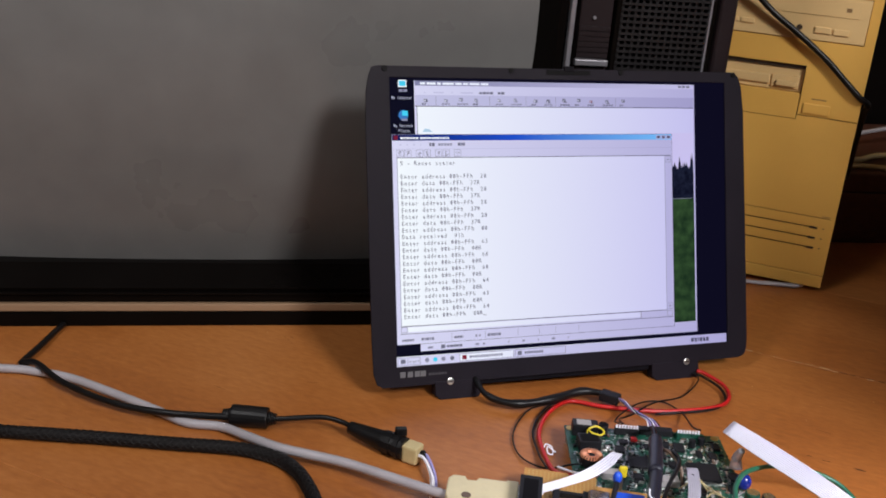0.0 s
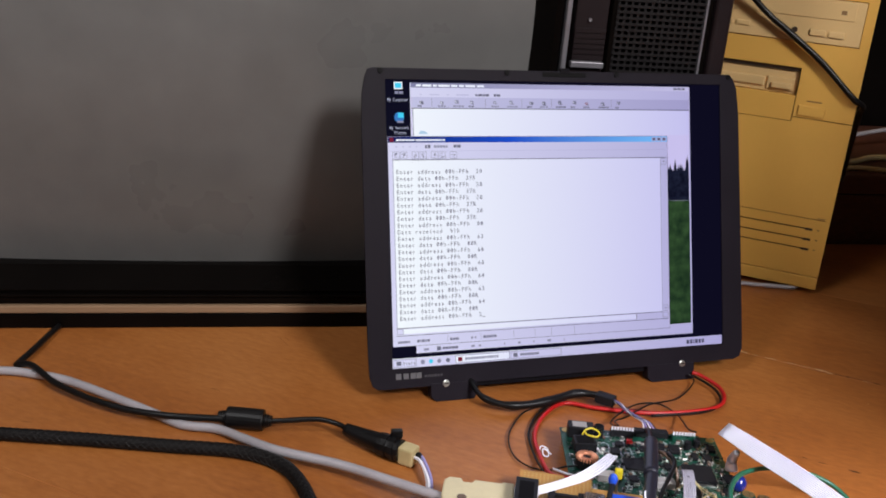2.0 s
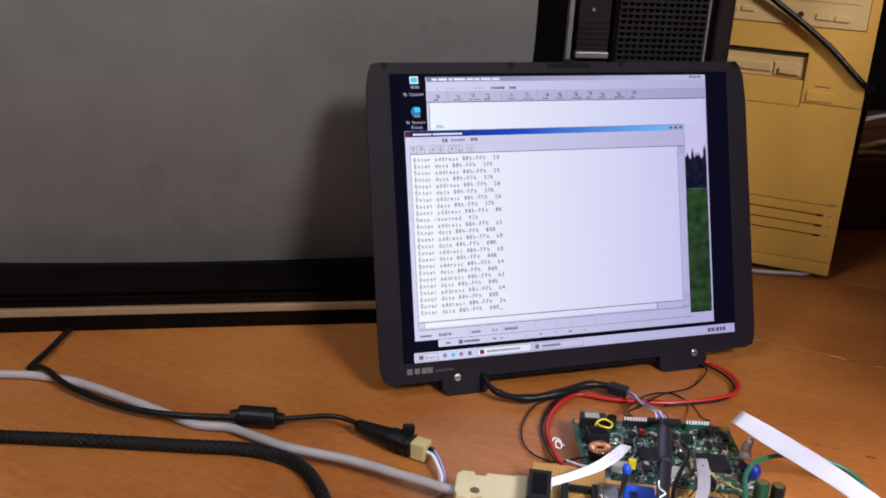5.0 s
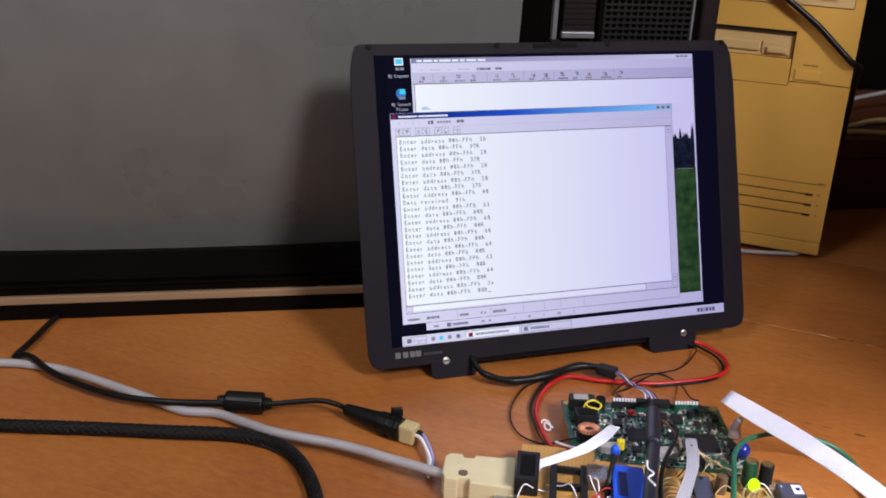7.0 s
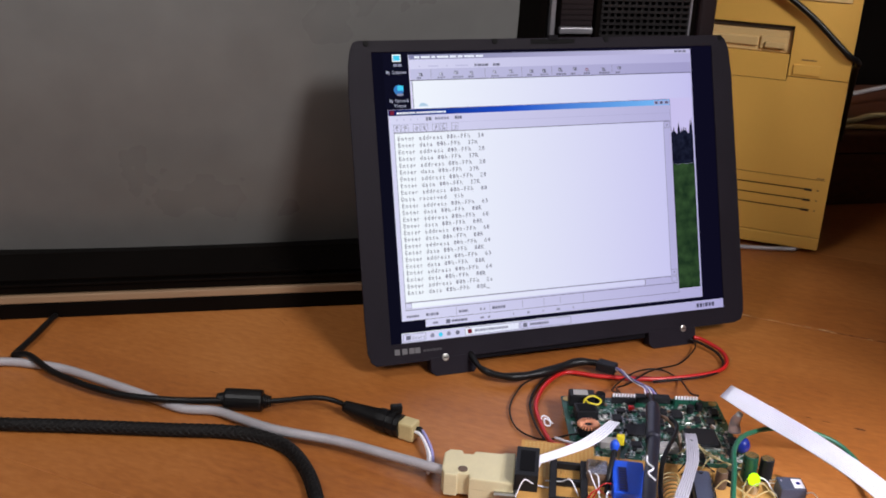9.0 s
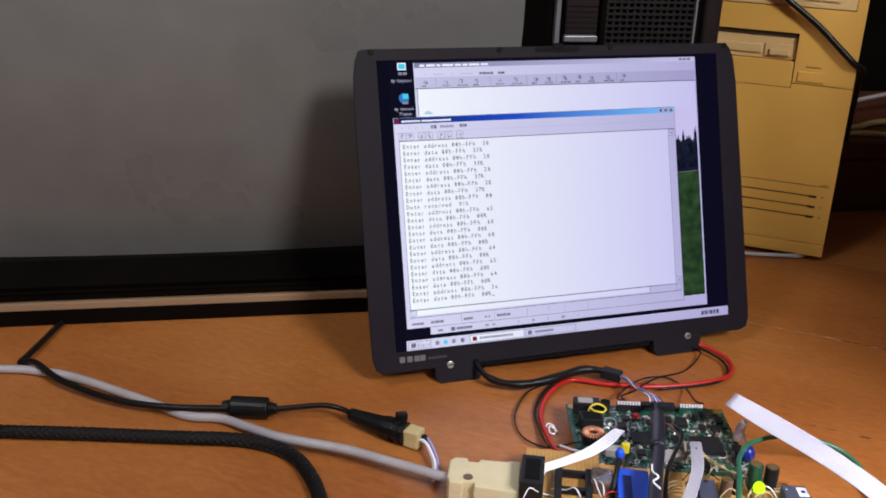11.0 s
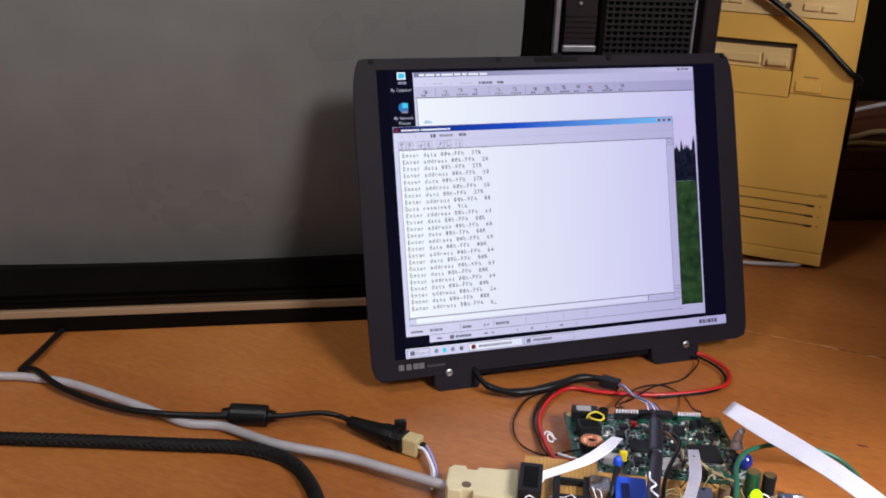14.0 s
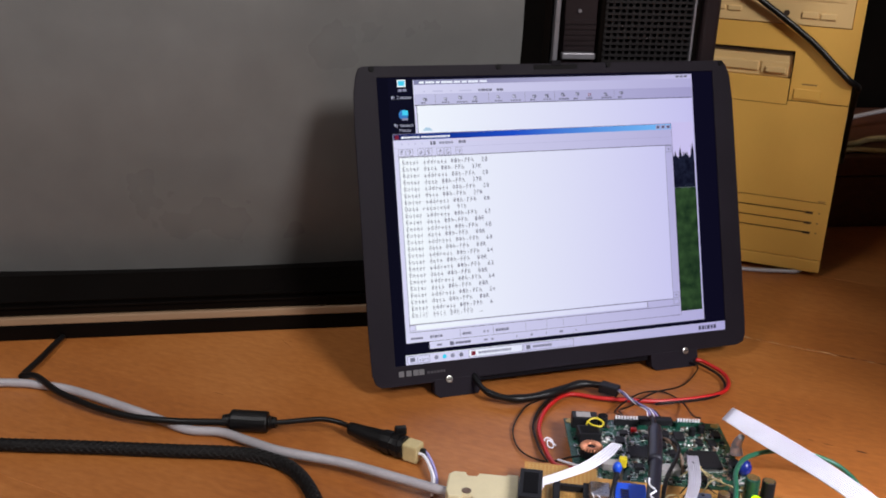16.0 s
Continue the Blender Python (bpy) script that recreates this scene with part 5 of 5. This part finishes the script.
V3 = lambda x, y, z: Vector((x, y, z))
flat_ribbon("ribbon_cable", [(V3(0.208, -0.100, 0.030), V3(0.221, -0.0895, 0.032)), (V3(0.214, -0.137, 0.034), V3(0.229, -0.123, 0.036)), (V3(0.2232, -0.1865, 0.0404), V3(0.236, -0.168, 0.042)), (V3(0.2245, -0.2360, 0.0490), V3(0.237, -0.225, 0.0515)), (V3(0.2210, -0.2970, 0.0570), V3(0.236, -0.290, 0.060))],
            10, "wide white ribbon cable with its loose end standing free")
flat_ribbon("ribbon_cable", [(V3(0.063, -0.1535, 0.023), V3(0.064, -0.146, 0.024)), (V3(0.0815, -0.152, 0.027), V3(0.0805, -0.1445, 0.0275)), (V3(0.0985, -0.150, 0.031), V3(0.0955, -0.142, 0.0315)), (V3(0.115, -0.138, 0.031), V3(0.109, -0.132, 0.0315)), (V3(0.1325, -0.1115, 0.022), V3(0.1265, -0.108, 0.022)), (V3(0.1345, -0.1065, 0.015), V3(0.1285, -0.103, 0.015))],
            5, "narrow white ribbon cable arching between the boards")
flat_ribbon("ribbon_cable", [(V3(0.1720, -0.1230, 0.0150), V3(0.1795, -0.1245, 0.0150)), (V3(0.1705, -0.1290, 0.0210), V3(0.1782, -0.1303, 0.0210)), (V3(0.1555, -0.1640, 0.0280), V3(0.1633, -0.1655, 0.0280)), (V3(0.1445, -0.1835, 0.0300), V3(0.1525, -0.1840, 0.0300)), (V3(0.1290, -0.2060, 0.0300), V3(0.1375, -0.2075, 0.0300)), (V3(0.1160, -0.2250, 0.0240), V3(0.1245, -0.2270, 0.0240))],
            6, "white ribbon cable running over the boards, coloured grey as in shade", "ribbonshade")


def leads():
    # display cable from the hinge tab to the controller
    c = thing("display_cable", None, "black display cable fanning into white and blue wires", "cable")
    part("sleeve", tube([(0.060, 0.014, 0.013), (0.066, -0.006, 0.009), (0.085, -0.0145, 0.0065), (0.112, -0.0110, 0.0068), (0.141, -0.0015, 0.0085), (0.159, -0.0080, 0.0090), (0.166, -0.0160, 0.0095)], lambda t: 0.0021 + 0.0012 * math.sin(3 * t) ** 2 + 0.0003 * math.sin(40 * t), 12), M["rubber"], c, smooth=True)
    b = part("cable_block", box(-0.0075, -0.0045, -0.0035, 0.0075, 0.0045, 0.0035, 0.0012), M["chip"], c, "black taped block")
    b.matrix_basis = pose(0.1610, -0.0110, 0.0085, 0, 0, -40)
    for k in range(8):
        a, f = 2 * math.pi * k / 8, (k - 3.5) * 0.0013
        pts = [(0.1655, -0.0150, 0.0095), (0.1672, -0.0240, 0.0112), (0.1676, -0.0330, 0.0126), (0.1682, -0.0420, 0.0140), (0.1700, -0.0510, 0.0156)]
        pts = [(x + 0.0011 * math.cos(a + 0.9 * q), y, z + 0.0009 * math.sin(a + 0.9 * q)) for q, (x, y, z) in enumerate(pts)]
        part("wire", tube(pts + [(0.1722 + 0.6 * f, -0.0620, 0.0180), (0.1730 + f, -0.0685, 0.0160)], 0.00042, 6), M[("white", "violet", "bluewire", "rubber")[k % 4]], c)
    # red and black pair
    c = thing("power_wires", None, "thick red wire with thin black ones looping to the board", "wire")
    pts = [(0.252, 0.034, 0.006), (0.258, 0.031, 0.005), (0.266, 0.011, 0.004), (0.2605, -0.0085, 0.003), (0.242, -0.0205, 0.003), (0.197, -0.0245, 0.003), (0.155, -0.0155, 0.003), (0.131, -0.0065, 0.003), (0.110, -0.0225, 0.003), (0.0945, -0.050, 0.003), (0.0900, -0.080, 0.004), (0.0885, -0.1060, 0.0080), (0.0930, -0.1180, 0.0120), (0.0985, -0.1270, 0.0165)]
    part("red_wire", tube(pts, 0.0016, 10), M["red"], c, smooth=True)
    part("white_strand", tube([(0.0905, -0.1080, 0.0120), (0.0950, -0.1190, 0.0155), (0.0995, -0.1270, 0.0185)], 0.0008, 6), M["white"], c)
    part("black_wire", tube([(p[0] - 0.0045, p[1] - 0.0030, p[2] - 0.0004) for p in pts[:6]], 0.0010, 8), M["rubber"], c, smooth=True)
    part("black_wire", tube([(p[0] + 0.003 * (1 if i > 6 else -1), p[1] + 0.0045, p[2] - 0.001) for i, p in enumerate(pts[5:12])], 0.0008, 8), M["rubber"], c, smooth=True)
    part("black_wire", tube([(0.250, 0.030, 0.006), (0.247, 0.020, 0.0035), (0.225, -0.001, 0.002), (0.195, -0.0165, 0.006), (0.170, -0.034, 0.006), (0.156, -0.046, 0.010), (0.150, -0.066, 0.018)], 0.00062, 7), M["rubber"], c, smooth=True)
    part("black_wire", tube([(0.203, -0.0790, 0.0190), (0.2035, -0.066, 0.014), (0.2135, -0.028, 0.003), (0.206, -0.009, 0.002), (0.188, -0.009, 0.002), (0.165, -0.030, 0.006), (0.153, -0.045, 0.008), (0.148, -0.066, 0.018)], 0.00062, 7), M["rubber"], c, smooth=True)
    part("black_wire", tube([(0.125, -0.006, 0.002), (0.107, -0.0105, 0.002), (0.092, -0.021, 0.002), (0.0755, -0.050, 0.002), (0.0735, -0.078, 0.002), (0.0860, -0.097, 0.004), (0.1000, -0.106, 0.012), (0.1060, -0.110, 0.015)], 0.00062, 7), M["rubber"], c, smooth=True)
    s = thing("wire_scrap", None, "small curl of white wire on the desk", "wire")
    part("curl", tube([(0.0915, -0.0720, 0.0008), (0.0945, -0.0675, 0.0040), (0.0985, -0.0700, 0.0030), (0.0975, -0.0760, 0.0012), (0.0935, -0.0770, 0.0030), (0.0950, -0.0715, 0.0045), (0.1005, -0.0735, 0.0010)], 0.0005, 6), M["white"], s)
    # thick sleeved cable over the boards
    c = thing("sleeved_cable", None, "thick black heat-shrunk cable across the boards", "cable")
    part("core", tube([(0.1700, -0.0700, 0.0165), (0.1640, -0.0860, 0.0250), (0.1545, -0.1120, 0.0305)], 0.0018, 10), M["rubber"], c, smooth=True)
    part("shrink_sleeve", tube([(0.1560, -0.1080, 0.0300), (0.1500, -0.1230, 0.0320), (0.1375, -0.1530, 0.0345)], 0.0047, 14), M["shrink"], c, "glossy shrink sleeve", smooth=True)
    part("jacket", tube([(0.1400, -0.1490, 0.0343), (0.1280, -0.1750, 0.0345), (0.1130, -0.2080, 0.0345), (0.0950, -0.2500, 0.0300)], 0.0040, 14), M["shrink"], c, "black cable jacket", smooth=True)
    part("white_thread", tube([(0.1240, -0.1760, 0.0392), (0.1215, -0.1830, 0.0393), (0.1228, -0.1890, 0.0393), (0.1180, -0.1930, 0.0392), (0.1195, -0.2000, 0.0390)], 0.0006, 6), M["white"], c)
    part("thin_wire", tube([(0.1610, -0.1080, 0.0230), (0.1625, -0.1240, 0.0300), (0.1600, -0.1380, 0.0310), (0.1380, -0.1700, 0.0330), (0.1270, -0.1920, 0.0300), (0.1200, -0.2150, 0.0220)], 0.0014, 8), M["rubber"], c, smooth=True)
    part("thin_wire", tube([(0.1560, -0.1080, 0.0230), (0.1600, -0.1200, 0.0290), (0.1640, -0.1330, 0.0250), (0.1640, -0.1400, 0.0160)], 0.0012, 8), M["brownpart"], c, smooth=True)
    solid("green_wire", tube([(0.1550, -0.2300, 0.0200), (0.1620, -0.2130, 0.0300), (0.1750, -0.1870, 0.0340), (0.1850, -0.1670, 0.0335), (0.2040, -0.1465, 0.0295), (0.2340, -0.1340, 0.0240), (0.2610, -0.1370, 0.0190), (0.2760, -0.1480, 0.0130), (0.2765, -0.1760, 0.0080), (0.2640, -0.2040, 0.0060), (0.2300, -0.2400, 0.0040), (0.2000, -0.2600, 0.0030)], 0.0016, 10),
          M["green"], "dark green insulated wire looping over the desk", "wire", smooth=True)


leads()


# ---- corner beside the tower ----
def corner():
    b = thing("wooden_box", pose(0.517, 0.36, 0), "low dark red wooden box beside the tower", "box")
    part("body", box(0, 0, 0, 0.34, 0.26, 0.062, 0.002), M["redwood"], b)
    part("lid", box(-0.002, -0.002, 0.0632, 0.342, 0.262, 0.086, 0.003), M["redwood"], b)
    for k, (pts, r) in enumerate((([(0.44, 0.50, 0.0895), (0.56, 0.405, 0.0895), (0.605, 0.405, 0.0895), (0.66, 0.425, 0.091), (0.76, 0.40, 0.0895)], 0.0035),
                                  ([(0.45, 0.46, 0.0895), (0.56, 0.385, 0.0895), (0.60, 0.378, 0.0895), (0.64, 0.370, 0.0895), (0.74, 0.385, 0.0895)], 0.0032),
                                  ([(0.46, 0.56, 0.090), (0.59, 0.47, 0.0945), (0.64, 0.455, 0.112), (0.74, 0.47, 0.125)], 0.0028))):
        solid("loose_cable", tube(pts, r, 10), M["creamplug" if k < 2 else "greycable"], "pale beige cable lying on the wooden box", "cable", group="cables on the box", smooth=True)
    # Made-up black box fills the dark background beyond the tower.
    s = thing("dark_backdrop_box", pose(0.50, 0.66, 0), "plain black box standing in for the dark background", "cabinet")
    part("body", box(0, 0, 0, 0.60, 0.40, 0.56, 0.006), M["tvblack"], s)
    part("front_plate", box(0.02, -0.012, 0.02, 0.58, -0.0005, 0.54, 0.004), M["tvblack"], s)
    solid("drive_cable", tube([TOWER @ Vector(p) for p in ((-0.150, -0.030, 0.330), (-0.1050, -0.012, 0.2810), (-0.0690, -0.008, 0.2555), (-0.0395, -0.0065, 0.2345), (-0.0170, -0.0068, 0.2150), (-0.003, -0.0060, 0.2030), (0.0055, 0.004, 0.1960), (0.0045, 0.03, 0.180), (0.0045, 0.10, 0.10))], 0.0029, 12), M["rubber"],
          "thin black cable hanging across the tower front", "cable", smooth=True)
    solid("grey_lead", tube([(0.37, 0.243, 0.003), (0.400, 0.232, 0.003), (0.432, 0.2245, 0.003), (0.447, 0.2225, 0.003), (0.458, 0.236, 0.0029), (0.470, 0.30, 0.0029)], 0.0022, 10), M["greycable"], "grey lead lying along the tower foot", "cable", smooth=True)
    # unseen boards added to block light from the tower foot and right corner
    w = thing("partition", None, "unseen dark boards added to shade the right corner", "partition", kind="structure")
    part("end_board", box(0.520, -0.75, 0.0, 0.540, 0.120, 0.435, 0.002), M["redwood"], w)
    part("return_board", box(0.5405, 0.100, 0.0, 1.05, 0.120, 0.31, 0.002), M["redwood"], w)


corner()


# ---- what moves: the picture slides on its panel, the terminal rows scroll and letters are typed ----
def steps(ob, base, moves):
    """Holds base, and at each time (seconds, x, y) jumps within a tenth of a second."""
    rows, here = [(0.0, base)], base
    for t, there in moves:
        rows += [(t - 0.1, here), (t, there)]
        here = there
    if rows[-1][0] < 16.0:
        rows.append((16.0, here))
    walk(ob, [(t, pose(x, y, 0)) for t, (x, y) in rows])


def motions():
    S1, S2, S3, S4 = 1.4, 2.4, 13.9, 16.0
    row = lambda k: ROW0 - k * PITCH
    park = 0.0206
    steps(SCREEN["image"], (0, 0), [(4.6, (0.0089, 0))])
    steps(SCREEN["roll"], (0, 0), [(t, (0, PITCH * (k + 1))) for k, t in enumerate((S1, S2, S3, S4))])
    for names, first in ((("row_a",), 0), (("row_b",), 1), (("row_c",), 2), (("row_d",), 3)):
        times = (S1, S2, S3, S4)[first:]
        for name in names:
            steps(SCREEN[name], (0, park), [(t, (0, row(23 - k))) for k, t in enumerate(times)])
    steps(SCREEN["type_a1"], (0, park), [(1.9, (0, row(23))), (S2, (0, row(22))), (S3, (0, row(21))), (S4, (0, row(20)))])
    steps(SCREEN["type_a2"], (0, park), [(2.2, (0, row(23))), (S2, (0, row(22))), (S3, (0, row(21))), (S4, (0, row(20)))])
    steps(SCREEN["type_b1"], (0, park), [(3.3, (0, row(23))), (S3, (0, row(22))), (S4, (0, row(21)))])
    steps(SCREEN["type_b2"], (0, park), [(4.2, (0, row(23))), (S3, (0, row(22))), (S4, (0, row(21)))])
    steps(SCREEN["type_c"], (0, park), [(13.99, (0, row(23))), (S4, (0, row(22)))])
    x = lambda c: TEXT_X + c * COL
    steps(SCREEN["cursor"], (x(23), row(23)), [(S1, (x(23), row(23))), (1.9, (x(24), row(23))), (2.4, (x(20), row(23))), (3.3, (x(21), row(23))), (4.2, (x(23), row(23))), (S3, (x(24), row(23))), (S4, (x(20), row(23)))])


motions()
